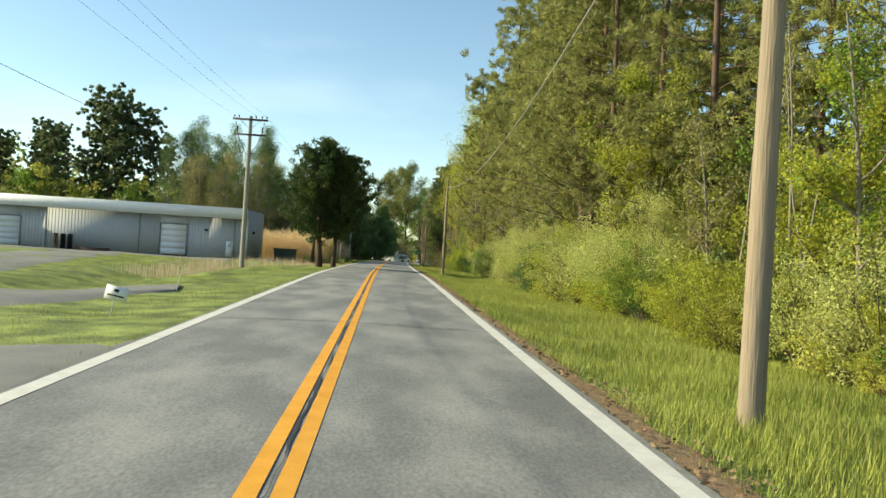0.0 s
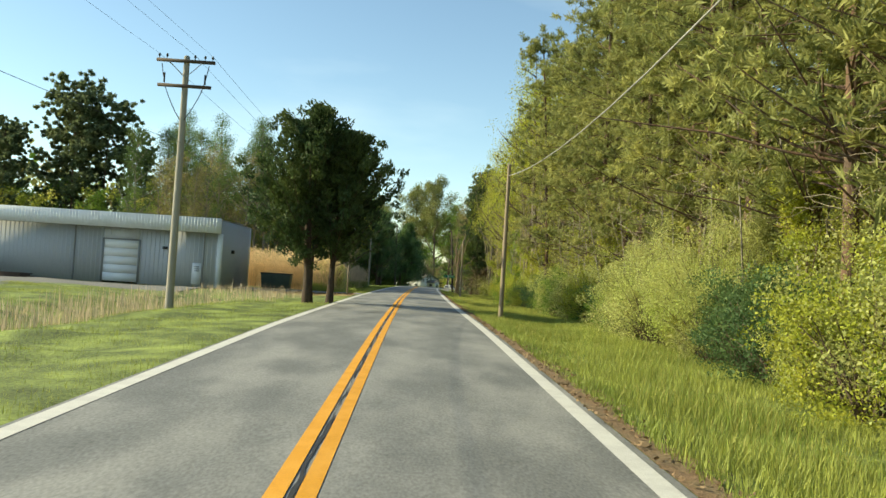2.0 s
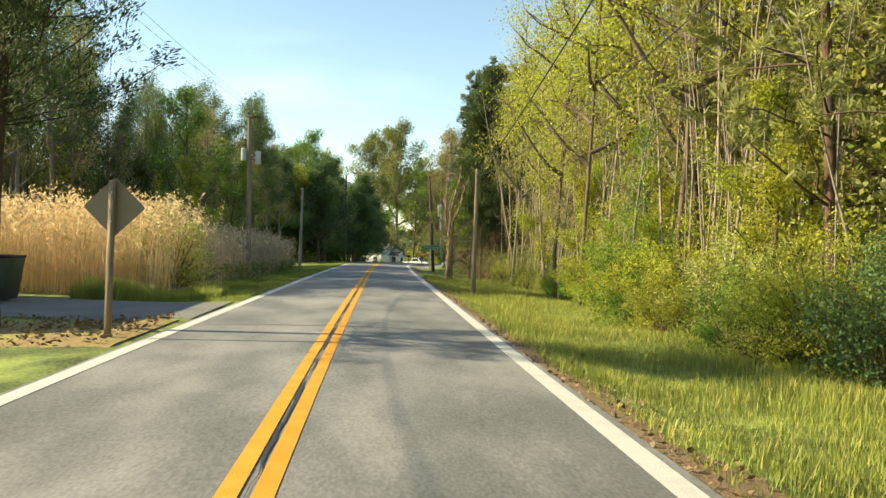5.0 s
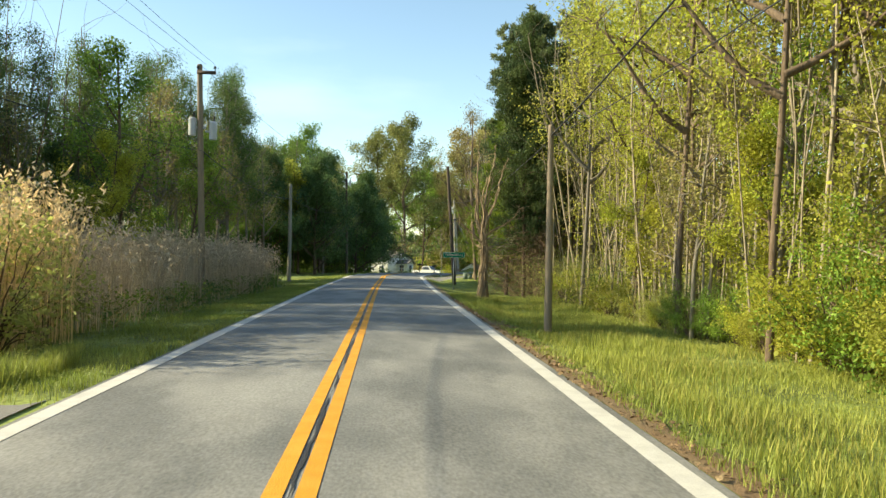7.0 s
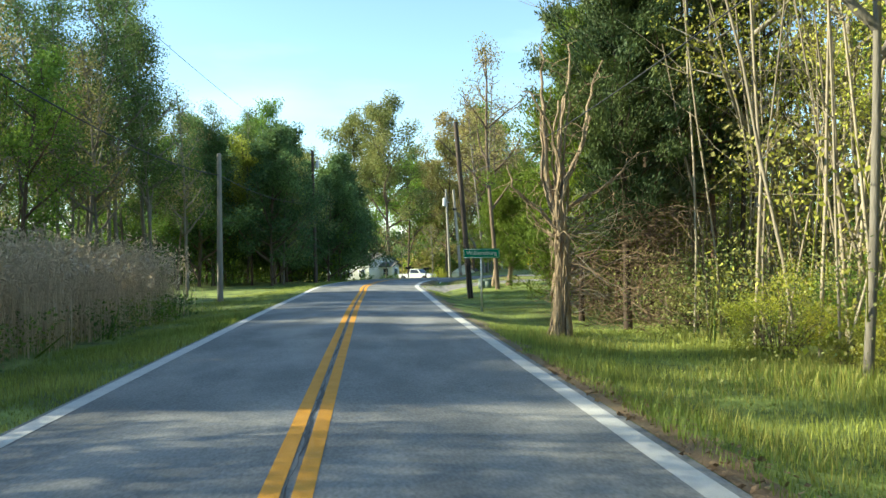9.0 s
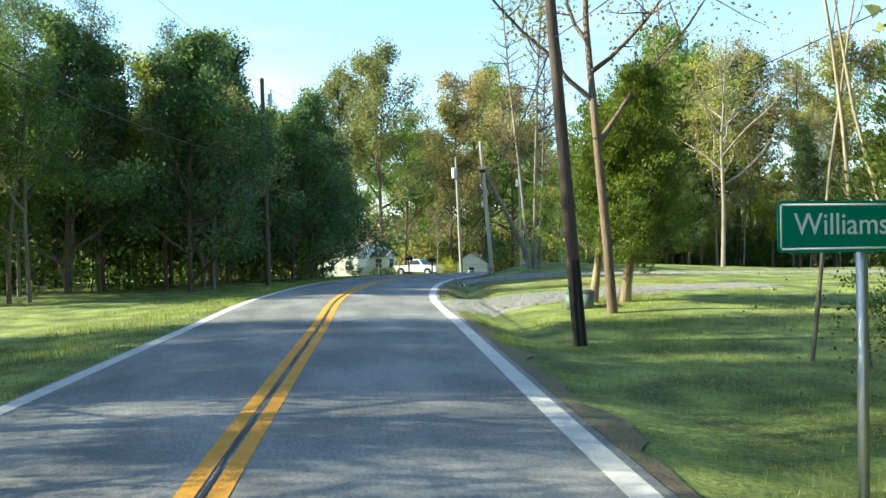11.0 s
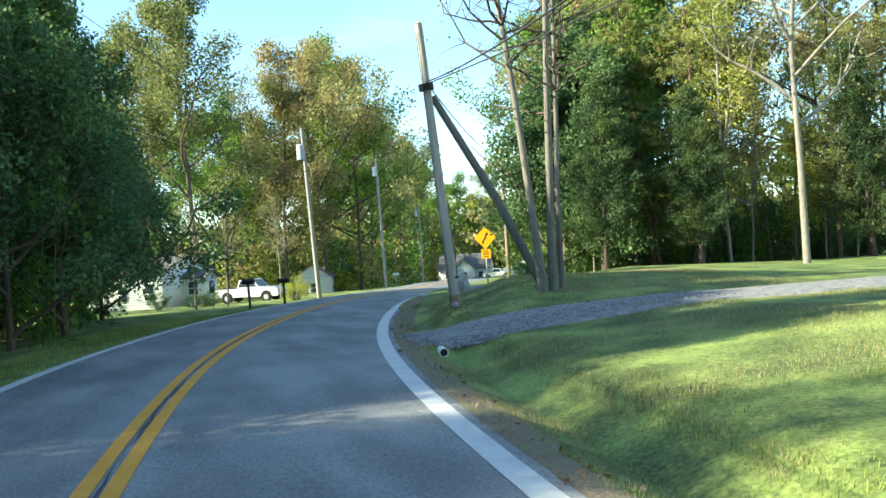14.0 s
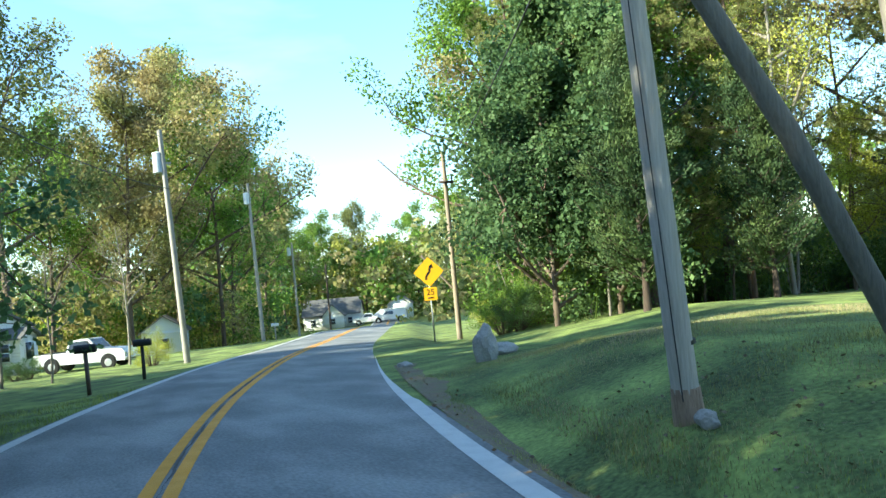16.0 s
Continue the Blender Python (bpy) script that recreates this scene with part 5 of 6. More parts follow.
place(cedar_tree(61, 9.9, 4.75, M_CEDAR, 2, 0.2, "dense dark cedar with two trunks at the road's edge", 80000, leaf=0.17, girth=0.023, cone=0.66, branches=120, clump=0.27, aspect=0.5, apart=1.1, bend=0.18), -3.8, 62.6, 0.2)
over = cedar_tree(62, 12, 5.4, M_CEDAR, 1, 0.42, "dark conifer overhanging the roadside", 34000, leaf=0.15, cone=0.45, branches=70, clump=0.36)
place(over, -6.4, 79.6, 1.0, 0.8)
side_cedar = cedar_tree(63, 6.6, 1.85, M_CEDARLIT, 2, 0.2, "cedar with a pale leaning trunk and sprays coloured sunlit yellow-green", 90000, leaf=0.085, bark=M_SNAG, girth=0.024, twig=0.014, cone=0.5, branches=120, clump=0.2, aspect=0.4)
side_cedar.matrix_basis = at(9.1, 142.5, 2.6) @ Matrix.Rotation(radians(-9), 4, 'Y')
for k, (x, y, h, sp) in enumerate(((8.3, 118.6, 12.5, 3.0), (9.6, 120.5, 15.5, 3.6), (7.9, 121.8, 10, 2.4))):
    # The third cedar gets the foliage colour with sunlight painted in.
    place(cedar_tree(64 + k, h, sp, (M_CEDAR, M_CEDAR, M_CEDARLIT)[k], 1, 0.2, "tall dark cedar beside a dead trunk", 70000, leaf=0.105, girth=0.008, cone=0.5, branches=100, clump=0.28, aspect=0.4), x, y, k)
for x, y, s in ((9.6, 126.5, 0.5), (11.5, 130, 0.55)):
    copy_thing(PINES[0], at(x, y, x, s))
MIXED = cedar_tree(69, 8.0, 2.3, M_CEDARLIT, 1, 0.08, "young cedar coloured sunlit olive-green at the wood's edge", 60000, leaf=0.085, girth=0.009, cone=0.6, branches=110, clump=0.24, aspect=0.4)
place(MIXED, 8.2, 124.5, 0.4)
for x, y, s in ((9.6, 123.2, 1.2), (8.9, 127.6, 0.8), (10.4, 126.0, 1.05), (10.8, 131.5, 0.75)):
    copy_thing(MIXED, at(x, y, x, s))


def snag(x, y):
    """A dead shaggy cedar trunk, flared at the foot, that forks into bare limbs."""
    rng = np.random.default_rng(77)
    t = thing("dead_tree", at(x, y), "dead shaggy-barked cedar trunk with bare forked limbs", "tree")
    b = Build()
    h = np.linspace(0, 1, 12)
    for k in range(13):
        a = k * 2 * math.pi / 13
        twist = a + 0.5 * h + 0.12 * np.sin(h * 7 + k)
        rr_ = (0.14 + 0.15 * np.exp(-h * 8)) * (1 + 0.22 * np.sin(h * 11 + 2.3 * k)) * (1 - 0.25 * h)
        tall = 3.5 * rng.uniform(0.86, 1.05)
        p = np.stack([rr_ * np.cos(twist) + 0.10 * np.sin(h * 3), rr_ * np.sin(twist), -0.12 + tall * h], 1)
        b.tube(p + rng.normal(size=p.shape) * (0.016, 0.016, 0), rng.uniform(0.035, 0.065) * (1.1 - 0.4 * h) * rng.uniform(0.7, 1.25, 12), 5)
    for k in range(190):
        a, z = rng.uniform(0, 6.28), rng.uniform(0.05, 3.2)
        q = 0.17 + 0.13 * math.exp(-z * 2.2)
        w = rng.uniform(0.006, 0.018) * np.array([-math.sin(a), math.cos(a), 0])
        e = np.array([q * math.cos(a), q * math.sin(a), z])
        d = np.array([0.05 * math.cos(a), 0.05 * math.sin(a), -rng.uniform(0.2, 0.5)])
        b.quad(e - w, e + w, e + d + w * 0.5, e + d - w * 0.5)
    b.tube([(0, 0, -0.1), (0.04, 0, 1.5), (0.05, 0, 3.3)], [0.19, 0.12, 0.09], 8)
    part("trunk", b, M_SNAG, t, "shaggy sunlit bark")
    for k, (z0, way, ln, r0, lift) in enumerate(((2.9, (-0.12, 0, 1), 4.6, 0.10, 0.3), (3.1, (0.20, 0.2, 1), 5.0, 0.11, 0.3), (2.9, (0.34, -0.15, 1), 4.2, 0.085, 0.5), (2.6, (-0.85, 0.0, 0.55), 2.1, 0.06, 1.9),
                                                  (2.3, (-0.6, -0.3, 0.5), 0.9, 0.045, 0.6), (2.8, (0.75, 0.2, 0.7), 2.6, 0.06, 0.8), (2.7, (0.05, -0.2, 1), 3.4, 0.075, 0.4))):
        p, r = limb(rng, (0.07 * math.sin(k * 2.1), 0.05 * math.cos(k), z0), way, ln, r0 * 0.72, 0.34, 14, lift)
        p[1:] += np.cumsum(rng.normal(size=(13, 3)) * (0.045, 0.045, 0.0), axis=0)
        r = r * rng.uniform(0.8, 1.25, 14)
        lb = Build().tube(p, r * 1.1, 6)
        for q in range(4):
            off = rng.normal(size=3) * r0 * 0.5
            lb.tube(p[:9] + off + rng.normal(size=(9, 3)) * 0.02, r[:9] * 0.5, 4)
        for q in range(20):
            e = rng.integers(2, 14)
            g, rr_ = limb(rng, p[e], rng.normal(size=3) + (0, 0, 0.4), rng.uniform(0.3, 1.1), 0.014, 0.9, 6)
            lb.tube(g, rr_, 3)
        part("limb", lb, M_SNAG, t)
    for k in range(90):
        g, rr_ = limb(rng, (0.1, 0, rng.uniform(0.8, 3.1)), (rng.uniform(0.2, 1), rng.uniform(-0.6, 0.6), rng.uniform(-0.45, 0.5)), rng.uniform(0.5, 2.3), 0.014, 0.6, 6)
        part("dead_branch", Build().tube(g, rr_, 3), M_GREYBARK if k % 3 else M_DEADTWIG, t)


def dead_twigs(seed, x, y, w, h, n, mat=None, low=0.1, label="brown tangle of dead lower cedar branches"):
    """A brown tangle of dead lower branches under a cedar."""
    r_ = np.random.default_rng(seed)
    b = Build()
    for k in range(n):
        a = r_.uniform(0, 6.28)
        s = (x + r_.normal() * w * 0.3, y + r_.normal() * w * 0.3, float(ground_z(x, y)) + r_.uniform(low, h))
        g, rr_ = limb(r_, s, (math.cos(a), math.sin(a), r_.uniform(-0.5, 0.3)), w * r_.uniform(0.3, 0.8), 0.012, 0.7, 5)
        b.tube(g, rr_, 3)
    tagged(part("dead_twigs", b, mat or M_DEADTWIG), label, "dead twigs", kind="stuff")


for k, (x, y) in enumerate(((8.6, 117.5), (9.6, 119.5), (8.3, 120.8), (8.4, 123.5))):
    dead_twigs(k, x, y, 2.0, 3.4, 330)
for k, (x, y) in enumerate(((9.6, 37.5), (9.8, 45.5), (9.6, 52.0), (9.9, 60.5), (9.7, 68.0))):
    dead_twigs(20 + k, x, y, 2.6, 5.6, 60, M_PALEBARK, 3.0, "pale dead branches among the pines")
snag(5.87, 116.5)
# grey forked tree behind the leaning pole, and bare trees at the bend
FORK = broadleaf_tree(81, 17, M_BUD, 0.5, -0.08, 0.13, M_BARK, 0.3, 0.2, label="tall forked tree with bare pale limbs")
place(FORK, 8.5, 140.4, 0.5, 0.85)


def trunk_group(x, y):
    rng = np.random.default_rng(91)
    t = thing("bare_tree", at(x, y), "clump of three tall grey trunks with bare twigs", "tree")
    for k, (dx, lean, h, r0) in enumerate(((-0.4, -0.07, 15, 0.105), (0.1, -0.01, 16, 0.105), (0.6, 0.03, 13, 0.075))):
        p, r = limb(rng, (dx * 0.6, 0.1 * k, -0.3), (lean, 0, 1), h, r0, 0.06, 10)
        r[0] *= 1.25
        st = part("trunk", Build().tube(p, r, 9), M_GREYBARK, t, "bare grey-brown trunk", smooth=True)
        tw = Build()
        for q in range(46):
            f = rng.uniform(0.36, 1)
            s = np.array([np.interp(f, np.linspace(0, 1, 10), p[:, i]) for i in range(3)])
            a = rng.uniform(0, 6.28)
            ln = 3.2 * (1.15 - f) * rng.uniform(0.5, 1.2) + 0.3
            g, rr_ = limb(rng, s, (math.cos(a), math.sin(a), rng.uniform(0.0, 0.8)), ln, 0.035, 0.5, 6, 0.3)
            tw.tube(g, rr_, 4)
            for z in range(5):
                s2 = g[rng.integers(1, 6)]
                g2, r2 = limb(rng, s2, rng.normal(size=3) + (0, 0, 0.3), ln * 0.35, 0.013, 0.5, 4)
                tw.tube(g2, r2, 3)
        tagged(part("twig_spray", tw, M_BARK, st), kind="stuff")
    bl = Build()
    bl.add(*leaves(rng, np.stack([rng.uniform(-2, 2, 60), rng.uniform(-2, 2, 60), rng.uniform(7, 15, 60)], 1), 700, 0.5, 0.1, 0.7))
    tagged(part("bud_spray", bl, M_BUD, t), kind="stuff")


trunk_group(11.45, 162.5)
BARE = broadleaf_tree(82, 15, M_BUD, 0.35, 0.0, 0.12, M_GREYBARK, 0.35, 0.26, label="tall grey-barked tree with spreading bare limbs", shoots=12)
place(BARE, 24.5, 168.1, 0.3, 1.0)
BIG = [broadleaf_tree(83, 24, M_OLIVE, 3.2, 0.0, 0.22, M_BARK, 0.3, 0.2, label="very tall spring tree in thin yellow-green leaf", shoots=14),
       broadleaf_tree(84, 22, M_BUD, 3.4, 0.03, 0.22, M_BARK, 0.2, 0.24, label="tall tree with brownish spring buds", shoots=14),
       broadleaf_tree(85, 23, M_GREEN, 3.4, -0.03, 0.22, M_BARK, 0.25, 0.22, label="tall tree in fresh green leaf", shoots=14)]
place(BIG[0], 6.0, 221, 0, 1.22)
place(BIG[1], 17, 243, 0, 1.25)
place(BIG[2], 28, 252, 0, 1.25)
rng = np.random.default_rng(17)
for x, y, k, s in ((2, 226, 0, 0.95), (10, 246, 2, 0.9), (22, 246, 1, 1.25), (25, 258, 2, 1.3), (32, 262, 1, 1.0), (36, 275, 2, 1.1), (15, 262, 1, 1.0), (5, 255, 2, 0.9), (-8, 240, 0, 0.9), (-18, 228, 1, 0.9),
                   (45, 290, 0, 1.0), (52, 300, 2, 0.95), (60, 325, 0, 1.0), (72, 330, 2, 0.9), (84, 335, 0, 1.0), (95, 330, 2, 0.95), (104, 320, 0, 1.0), (88, 300, 0, 0.9), (40, 310, 1, 0.9), (20, 300, 0, 0.8), (0, 300, 2, 0.8)):
    copy_thing(BIG[k], at(x, y, rng.uniform(0, 6), s))
copy_thing(BIG[2], at(-9.5, 188, 1.0, 0.7))
copy_thing(SPRING[2], at(-7.2, 162, 2.0, 1.3))
place(broadleaf_tree(86, 10, M_OLIVE, 1.5, 0.05, 0.13, M_GREYBARK, 0.15, 0.24, label="loose olive-leaved tree before the dark wood", shoots=14), -4.6, 160.2, 0.7)
copy_thing(GREEN[0], at(-10.8, 152.5, 2.0, 0.85))
# dark trees left of the bend
for y in np.arange(158, 196, 3.2):
    for x in (-0.9, -5.0, -10.0):
        if y < 170 and x > -4:
            continue
        plant(DARKWALL, x + rng.uniform(-1, 0.6), y + rng.uniform(-1.2, 1.2), rng, 0.95)
# wood right of the bend
for y, x0 in ((176, 29), (180, 22.5), (184, 24), (189, 27), (194, 31), (200, 35)):
    for k in range(9):
        x = x0 + k * 3.0 + rng.uniform(-1, 1)
        yy = y - k * 1.2 + rng.uniform(-1.2, 1.2) + (2.5 if k else 0)
        plant(THIN + TALL + SPRING + GREEN[:1], x, yy, rng, 0.9)
for x, y in ((21, 181), (22.5, 183), (24.5, 186.5), (26, 188.5), (28.5, 192.5), (23.2, 180.2), (27, 184)):
    plant(LOWTREE, x, y, rng, 1.3)
for x, y, k, s in ((29, 188, 2, 0.72), (33, 195, 1, 0.75), (28.5, 184, 1, 0.62), (31, 198, 2, 0.75), (33, 184, 0, 0.65), (38, 178, 1, 0.65), (29, 184, 2, 0.7)):
    copy_thing(BIG[k], at(x, y, x, s))
DARKCONE = cedar_tree(68, 9.5, 2.0, M_CEDAR, 1, 0.08, "dark upright conifer at the lawn's edge", 44000, leaf=0.12, girth=0.011, branches=130, clump=0.26, aspect=0.4)
place(DARKCONE, 21.6, 177.2)
for x, y, s in ((25.5, 175.5, 0.9), (34, 174, 1.1)):
    copy_thing(DARKCONE, at(x, y, x, s))
for x, y, s in ((25, 180, 0.7), (27.5, 178, 0.65), (34, 176, 0.65), (27, 190, 0.8), (31, 196, 0.8)):
    copy_thing(PINES[1], at(x, y, x, s))
for k in range(46):
    x = rng.uniform(20, 60)
    y = 187 - (x - 20) * 0.32 + rng.uniform(0, 6) if x > 26 else 182 + rng.uniform(-1, 1) + (x - 20) * 1.4
    plant(BUSHES, x, y, rng, 0.8, pick=[0, 4, 4][rng.integers(3)])
for x, y in ((25.2, 190.8), (27.2, 194.5)):
    plant(BUSHES, x, y, rng, 0.9, pick=2)
# trees behind the warehouse
PINEDARK = pine_tree(14, 22, M_PINEDARK, 36000, 0.36, 0.2, 0.35, (0.5, 0.32))
place(PINEDARK, -37, 113, 0, 0.98)
DARKPINE = pine_tree(15, 16, M_PINEDARK, 30000, 0.25, 0.14, 0.15, (0.36, 0.2))
place(DARKPINE, 9.4, 122.8, 0.4)
for x, y, s in ((11.0, 119.0, 0.95), (10.6, 125.4, 0.8)):
    copy_thing(DARKPINE, at(x, y, x, s))
for x, y, s in ((-52, 112, 0.8), (-47, 116, 0.9), (-44, 112, 0.85), (-39, 116, 1.0), (-34.5, 114, 1.05), (-31, 116, 0.85), (-56, 118, 0.85), (-61, 114, 0.9), (-67, 116, 0.8)):
    copy_thing(PINEDARK, at(x, y, x, s * 0.86))
for x in np.arange(-72, -8, 3.6):
    for y in (108, 116, 124):
        plant(GREEN + SPRING, x + rng.uniform(-1.5, 1.5), y + rng.uniform(-2, 2), rng, 0.85)
# far woods that close the view


def thicket(seed, places, h, n, size, mats, label, name="undergrowth", aspect=0.7, low=0.0, spread=(0.9, 0.9, 0.7)):
    """Leaf clumps and thin stems of a wood's inside, one object for each colour."""
    r = np.random.default_rng(seed)
    p = np.array(places)
    for k, mat in enumerate(mats):
        q = p[k::len(mats)]
        hh = low + (h - low) * r.random((len(q), 4)) ** 0.9
        z = ground_z(q[:, 0], q[:, 1])
        c = np.stack([np.repeat(q[:, 0], 4), np.repeat(q[:, 1], 4), (z[:, None] + hh).ravel()], 1)
        c[:, :2] += r.normal(size=(len(c), 2)) * spread[0] * 0.8
        b = Build().add(*leaves(r, c, n // len(mats), np.array(spread) * 0.75, size, aspect, shell=True))
        for e in range(0, len(q), 2):
            top = np.array([q[e, 0] + r.normal() * 0.4, q[e, 1] + r.normal() * 0.4, z[e] + h * r.uniform(0.5, 1.0)])
            b.tube([(q[e, 0], q[e, 1], z[e] - 0.1), top], [0.03, 0.012], 3)
        tagged(part(name, b, mat), label, "undergrowth", kind="stuff")


def saplings(seed, places, h0, h1, mat, label):
    """Thin bare stems with a few twigs."""
    r = np.random.default_rng(seed)
    b = Build()
    for x, y in places:
        h = r.uniform(h0, h1)
        p, rad = limb(r, (x, y, float(ground_z(x, y)) - 0.1), (r.normal() * 0.07, r.normal() * 0.07, 1), h, r.uniform(0.025, 0.06), 0.12, 7)
        b.tube(p, rad, 4)
        for q in range(7):
            f = r.integers(2, 7)
            g, rr_ = limb(r, p[f], (r.normal(), r.normal(), r.uniform(0.2, 1.0)), h * r.uniform(0.1, 0.22), 0.012, 0.4, 4, 0.4)
            b.tube(g, rr_, 3)
    tagged(part("saplings", b, mat), label, "saplings", kind="stuff")


def along(seed, y0, y1, l0, l1, n):
    r = np.random.default_rng(seed)
    x, y = road_at(r.uniform(y0, y1, n), r.uniform(l0, l1, n))
    return np.stack([x, y], 1)


r = np.random.default_rng(29)
thicket(1, along(1, 2, 96, 11, 19, 520), 5.5, 80000, 0.14, (M_GREEN, M_SPRING, M_YELLOWLEAF), "tangled undergrowth in the pine wood")
thicket(11, along(11, 22, 82, 9.8, 12.5, 240), 7, 42000, 0.13, (M_PINE, M_SPRING, M_PINE, M_PINE), "young pines and saplings at the wood's edge", low=1.0, spread=(0.6, 0.6, 0.45))
thicket(12, np.stack([r.uniform(-22, -9, 130), r.uniform(157, 172, 130)], 1), 6.0, 14000, 0.24, (M_DARKLEAF, M_GREEN), "dark undergrowth beside the bend")
thicket(2, along(2, 84, 132, 9.5, 18, 340), 5.0, 56000, 0.12, (M_SPRING, M_YELLOWLEAF, M_BUD), "tangled undergrowth in the thin wood")
saplings(1, along(31, 82, 134, 8.6, 15, 330), 6, 14, M_PALEBARK, "thin pale saplings in the roadside wood")
saplings(2, along(32, 8, 80, 9.6, 14, 120), 4, 9, M_GREYBARK, "thin pale stems at the pine wood's edge")
saplings(3, along(33, 108, 140, -25, -13.5, 150), 6, 14, M_BARK, "thin dark stems in the shaded wood")
thicket(13, along(13, 102, 131, 7.8, 9.8, 90), 2.0, 20000, 0.06, (M_WOODGREEN, M_OLIVE, M_BUD), "low saplings and brambles at the wood's edge")
thicket(3, along(3, 109, 140, -27, -14, 260), 6.0, 48000, 0.14, (M_DARKLEAF, M_GREEN), "shaded undergrowth in the wood")
thicket(4, along(4, 136, 168, -32, -21, 200), 3.5, 20000, 0.26, (M_DARKLEAF, M_GREEN), "shaded undergrowth in the wood")
thicket(5, np.stack([r.uniform(-14, -0.5, 300), r.uniform(168, 200, 300)], 1), 6.0, 34000, 0.24, (M_DARKLEAF, M_GREEN), "dark undergrowth beside the bend")
bx = r.uniform(21, 64, 420)
thicket(6, np.stack([bx + 3, np.where(bx < 27, 182 + (bx - 21) * 0.6, 190 - (bx - 20) * 0.36) + r.uniform(0, 9, 420)], 1), 4.2, 46000, 0.2, (M_GREEN, M_BUD, M_WOODGREEN), "shaded undergrowth in the wood beyond the lawn")
saplings(4, np.stack([bx + 3, np.where(bx < 27, 182 + (bx - 21) * 0.6, 189 - (bx - 20) * 0.36) + r.uniform(0, 7, 420)], 1)[:190], 7, 14, M_GREYBARK, "thin trunks of the wood beyond the lawn")
thicket(7, np.stack([r.uniform(-75, -24, 260), r.uniform(106, 128, 260)], 1), 10, 48000, 0.27, (M_GREEN, M_SPRING), "low wood behind the warehouse")
thicket(8, along(8, 0, 150, 20, 34, 420), 14, 44000, 0.58, (M_PINE, M_GREEN), "deep inside of the roadside wood", spread=(1.6, 1.6, 1.2))
thicket(9, np.concatenate([np.stack([r.uniform(-170, 230, 500), r.uniform(330, 400, 500)], 1), np.stack([r.uniform(-110, -55, 300), r.uniform(120, 330, 300)], 1), np.stack([r.uniform(-150, -85, 200), r.uniform(10, 140, 200)], 1), np.stack([r.uniform(66, 130, 300), r.uniform(150, 330, 300)], 1)]),
        17, 90000, 1.15, (M_GREEN, M_OLIVE, M_BUD), "distant woods beyond the road", "far_woods", spread=(2.6, 2.6, 1.8))
thicket(10, np.concatenate([np.stack([r.uniform(-14, 2, 60), r.uniform(226, 250, 60)], 1), np.stack([r.uniform(8, 34, 110), r.uniform(0, 22, 110)], 1) + np.array([[0, 250]])]), 6, 26000, 0.4, (M_BUD, M_GREEN, M_SPRING), "scrub behind the houses", spread=(1.4, 1.4, 1.0))

thicket(17, np.stack([r.uniform(48, 135, 260), r.uniform(318, 352, 260)], 1), 19, 52000, 0.75, (M_SPRING, M_GREEN, M_OLIVE), "light green wood where the far road bends", spread=(2.0, 2.0, 1.5))
fx = r.uniform(20.5, 60, 420)
thicket(18, np.stack([fx + 1.5, np.where(fx < 27, 181.5 + (fx - 21) * 0.6, 188 - (fx - 20) * 0.36) + r.uniform(-1.2, 2.5, 420)], 1), 3.6, 80000, 0.13, (M_DARKLEAF, M_GREEN, M_WOODGREEN), "dense green undergrowth along the lawn's far edge", spread=(0.8, 0.8, 0.6))
thicket(14, np.concatenate([np.stack([r.uniform(-45, 40, 260), r.uniform(262, 300, 260)], 1), np.stack([r.uniform(-50, -12, 140), r.uniform(200, 262, 140)], 1)]), 12, 52000, 0.55, (M_DARKLEAF, M_GREEN, M_BUD), "shaded wood behind the houses", spread=(1.7, 1.7, 1.2))

thicket(16, along(16, 238, 335, -52, -17, 260), 12, 42000, 0.6, (M_DARKLEAF, M_GREEN, M_BUD), "shaded wood along the far road", spread=(1.7, 1.7, 1.2))

# ---- reeds and grass ----


def blades(rng, x, y, h, w, lean=0.25, base=None, plain=False):
    n = len(x)
    z = ground_z(x, y) - 0.03 if base is None else base
    a = rng.uniform(0, 2 * math.pi, n)
    d = np.stack([np.cos(a), np.sin(a), 0 * a], 1)
    t = np.stack([-np.sin(a), np.cos(a), 0 * a], 1) * (np.broadcast_to(w, (n,)) / 2)[:, None]
    p = np.stack([x, y, z], 1)
    h = np.broadcast_to(h, (n,))
    top = p + d * (h * rng.uniform(0, lean, n))[:, None]
    top[:, 2] += h
    if plain:
        return np.stack([p - t, p + t, top], 1).reshape(-1, 3), np.arange(n)[:, None] * 3 + [0, 1, 2, 0]
    mid = p + (top - p) * 0.5 - d * (h * 0.06)[:, None]
    v = np.stack([p - t, p + t, mid + t * 0.9, mid - t * 0.9, top], 1).reshape(-1, 3)
    k = np.arange(n)[:, None] * 5
    return v, np.concatenate([k + [0, 1, 2, 3], k + [3, 2, 4, 3]], 0)


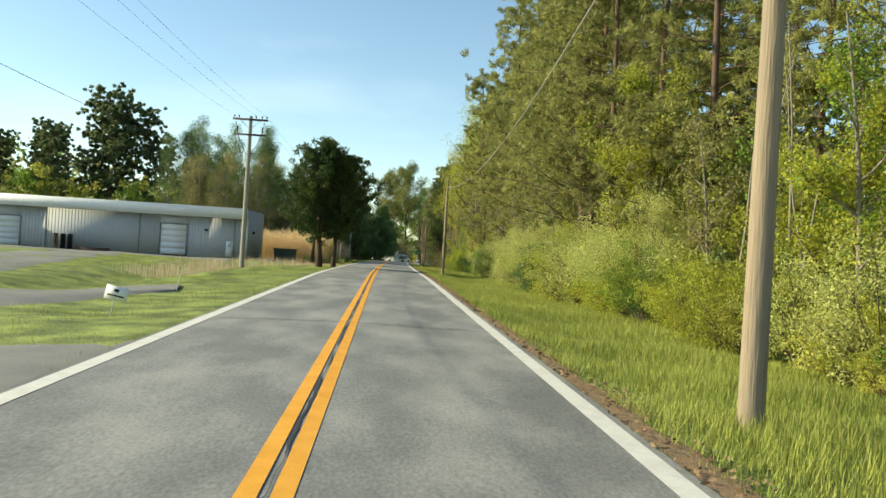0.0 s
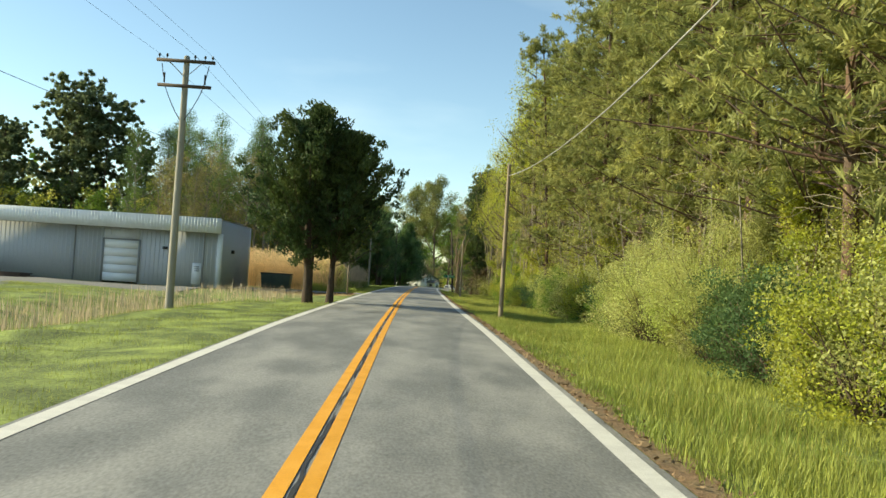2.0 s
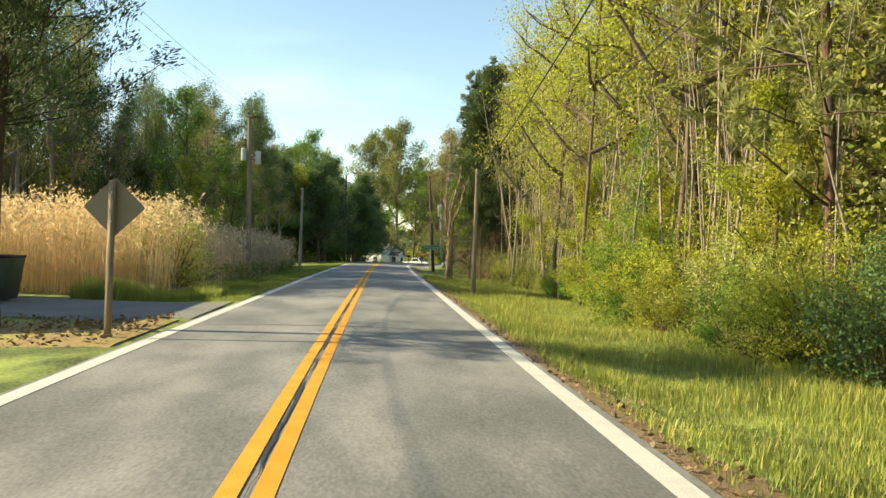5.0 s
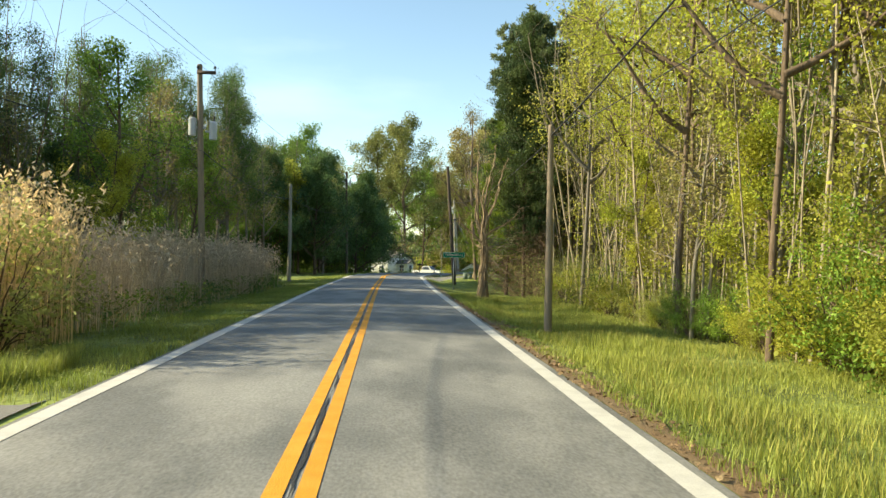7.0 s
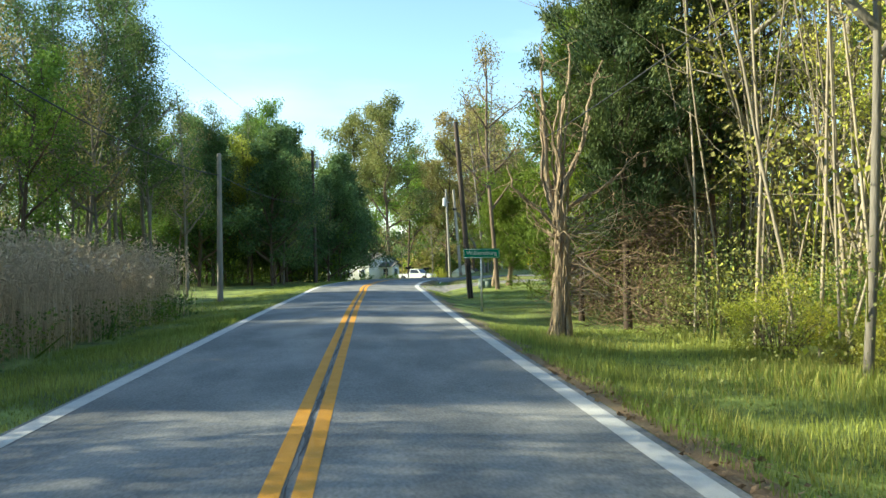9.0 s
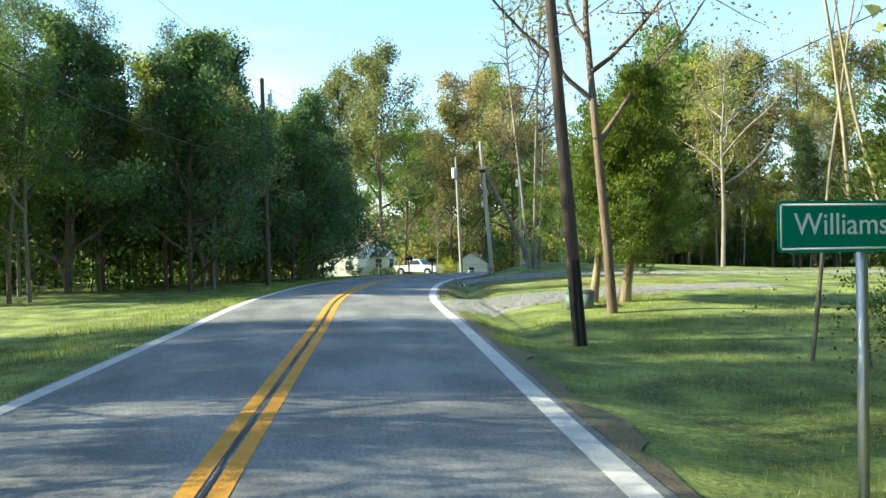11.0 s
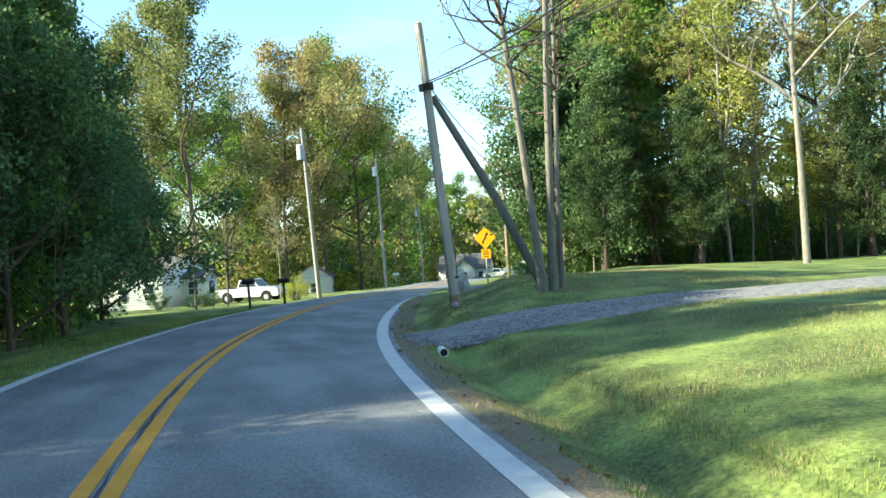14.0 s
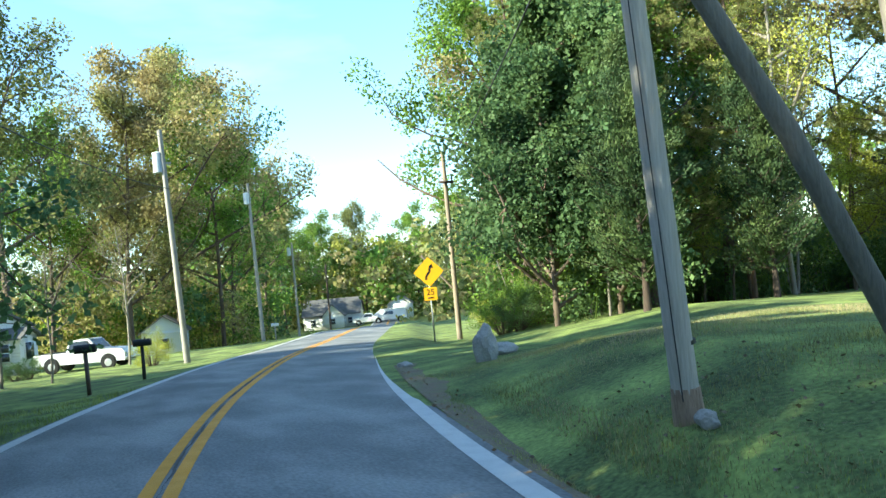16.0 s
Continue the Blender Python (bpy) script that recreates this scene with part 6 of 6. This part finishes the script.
def reed_bed(seed, y0, y1, l0, l1, n, h, mat, label):
    r = np.random.default_rng(seed)
    ys = r.uniform(y0, y1, n)
    ragged = 0.55 + 0.3 * np.sin(ys * 1.9 + seed) + 0.25 * np.sin(ys * 4.7)
    x, y = road_at(ys, l0 + (l1 - ragged - l0) * r.random(n))
    hh = h * r.uniform(0.7, 1.1, n)
    hh *= 0.85 + 0.15 * np.sin(x * 1.3 + y * 0.7) * np.sin(y * 0.9 - x * 0.5)
    v, f = blades(r, x, y, hh, 0.016, 0.3)
    b = Build().add(v, f)
    tip = v.reshape(n, 5, 3)[:, 4]
    b.add(*leaves(r, tip, n * 3, (0.07, 0.07, 0.14), 0.17, 0.3, 0, -0.6))
    for q in range(3):
        fr = r.uniform(0.25, 0.97, (n, 1))
        pt = v.reshape(n, 5, 3)[:, 0] * (1 - fr) + tip * fr
        b.add(*leaves(r, pt, n, 0.05, 0.4, 0.05, 0, 0.15))
    return tagged(part("reed_bed", b, mat), label, "reeds", kind="stuff")


reed_bed(1, 90.5, 97, -16, -5.6, 4200, 3.4, M_REED, "tall dry golden reeds beside the side road")
# This bed takes the reed colour darkened for the wood's shade.
reed_bed(2, 96.5, 127, -13.5, -5.7, 5600, 2.75, M_REEDGREYSHADE, "tall dry reeds in the shade of the wood")
reed_bed(3, 92.5, 104, -24, -13, 2500, 2.3, M_REED, "tall dry golden reeds behind the cedar")
reed_bed(6, 112, 128, -10.5, -5.5, 2600, 2.45, M_REEDGREYSHADE, "dry reeds with fluffy heads before the shaded wood")
thicket(15, along(15, 98, 127, -7.0, -5.9, 70), 0.8, 7000, 0.09, (M_GREEN, M_WOODGREEN, M_BUD), "low weeds at the foot of the reeds", spread=(0.5, 0.5, 0.25))
vb = bush(56, 2.9, 1.1, M_PALE, 3000, 0.1, "pale catkin shrub among the reeds")
place(vb, -6.3, 92.6, 0, 1.15)
copy_thing(vb, at(-6.4, 95.2, 1.0, 0.9))
for x, y, s in ((6.3, 196.5, 0.4), (4.5, 199, 0.5), (11, 207, 0.55), (-1, 203, 0.55)):
    copy_thing(BARE, at(x, y, x, s))


def grass(seed, y0, y1, l0, l1, n, h, label, power=1.0, mat=None, wide=0.011, lean=0.7):
    r = np.random.default_rng(seed)
    lat = l0 + (l1 - l0) * r.random(n) ** power
    x, y = road_at(r.uniform(y0, y1, n), lat)
    patch = 0.65 + 0.35 * np.sin(x * 1.1 + y * 0.6) * np.sin(y * 0.83 - x * 0.4)
    b = Build().add(*blades(r, x, y, h * r.uniform(0.5, 1.2, n) * patch, wide, lean, plain=h < 0.2))
    return tagged(part("grass", b, mat or M_BLADE), label, "grass", kind="stuff")


grass(1, 6, 60, 3.6, 9.5, 105000, 0.34, "tall unmown verge grass at the wood's edge")
grass(8, 6, 116, 4.2, 9, 70000, 0.36, "yellowing tall grass at the wood's edge", 1.0, M_DRYBLADE)
grass(9, 150, 176, 3.6, 13, 150000, 0.11, "dead tan grass on the bank", 1.2, M_DEADBLADE)
grass(10, 14, 66, -19, -3.2, 22000, 0.12, "yellowing lawn grass beside the road", 1.8, M_DRYBLADE)
grass(2, 60, 118, 3.5, 8.5, 85000, 0.26, "unmown verge grass at the wood's edge")
grass(3, 10, 66, -20, -3.15, 120000, 0.17, "short lawn grass beside the road", 1.8)
grass(4, 87, 180, -7.0, -3.15, 42000, 0.2, "verge grass below the reeds")
grass(11, 40, 62, -12.4, -9.0, 1500, 0.95, "dead cattail stalks in the lawn ditch", 1.0, M_REEDGREYSHADE, 0.02, 0.18)
grass(12, 62, 77, -13, -6.0, 1100, 0.85, "dead weed stalks before the warehouse", 1.0, M_REEDGREYSHADE, 0.02, 0.18)
grass(13, 88.4, 91.0, -8.4, -4.2, 9000, 0.8, "bright green tuft of tall grass beside the side road")
grass(14, 88.0, 127, -5.6, -3.25, 30000, 0.2, "bright green verge grass below the reeds")
grass(5, 118, 146, 3.5, 9.5, 30000, 0.14, "shaded verge grass")
grass(7, 135, 152, 3.5, 13, 60000, 0.12, "mown lawn grass beside the gravel drive")
grass(6, 150, 176, 3.5, 14, 34000, 0.09, "yellowing mown grass on the bank", 1.4, M_DRYBLADE)
r = np.random.default_rng(44)
for (x0, x1, ya, yb, m) in ((5.0, 11, 143.0, 146.8, 3600), (6.8, 14, 158.6, 160.2, 2400)):
    x, y = r.uniform(x0, x1, m), r.uniform(ya, yb, m)
    s = r.uniform(0.015, 0.04, m)
    z = ground_z(x, y) + 0.05
    oct_ = np.array([(1, 0, 0), (0, 1, 0), (-1, 0, 0), (0, -1, 0), (0, 0, 0.7)])
    v = np.stack([x, y, z], 1)[:, None] + oct_[None] * s[:, None, None] * r.uniform(0.6, 1.3, (m, 5, 1))
    k = np.arange(m)[:, None] * 5
    fc = np.concatenate([k + [0, 1, 4, 0], k + [1, 2, 4, 1], k + [2, 3, 4, 2], k + [3, 0, 4, 3]])
    tagged(part("gravel", Build().add(v.reshape(-1, 3), fc), M_STONE), "loose grey gravel stones", "gravel", kind="stuff")

r = np.random.default_rng(46)
n = 420
x, y = r.uniform(8.6, 11.5, n), r.uniform(160.5, 166, n)
c = np.stack([x, y, ground_z(x, y) + 0.03], 1)
tagged(part("dead_leaves", Build().add(*leaves(r, c, n, (0.1, 0.1, 0.01), 0.05, 0.7, 0.8)), M_DIRT), "dark dead leaves scattered over the bank", "dead leaves", kind="stuff")

# clipped shrubs by the house, and a small yellow one by the mailboxes
for x, y, s in ((4.6, 208.5, 0.55), (6.0, 207.2, 0.5), (5.3, 206.6, 0.42), (2.2, 209.5, 0.6)):
    plant(BUSHES, x, y, rng, s, pick=4)
plant(BUSHES, 11.6, 203.5, rng, 0.6, pick=3)
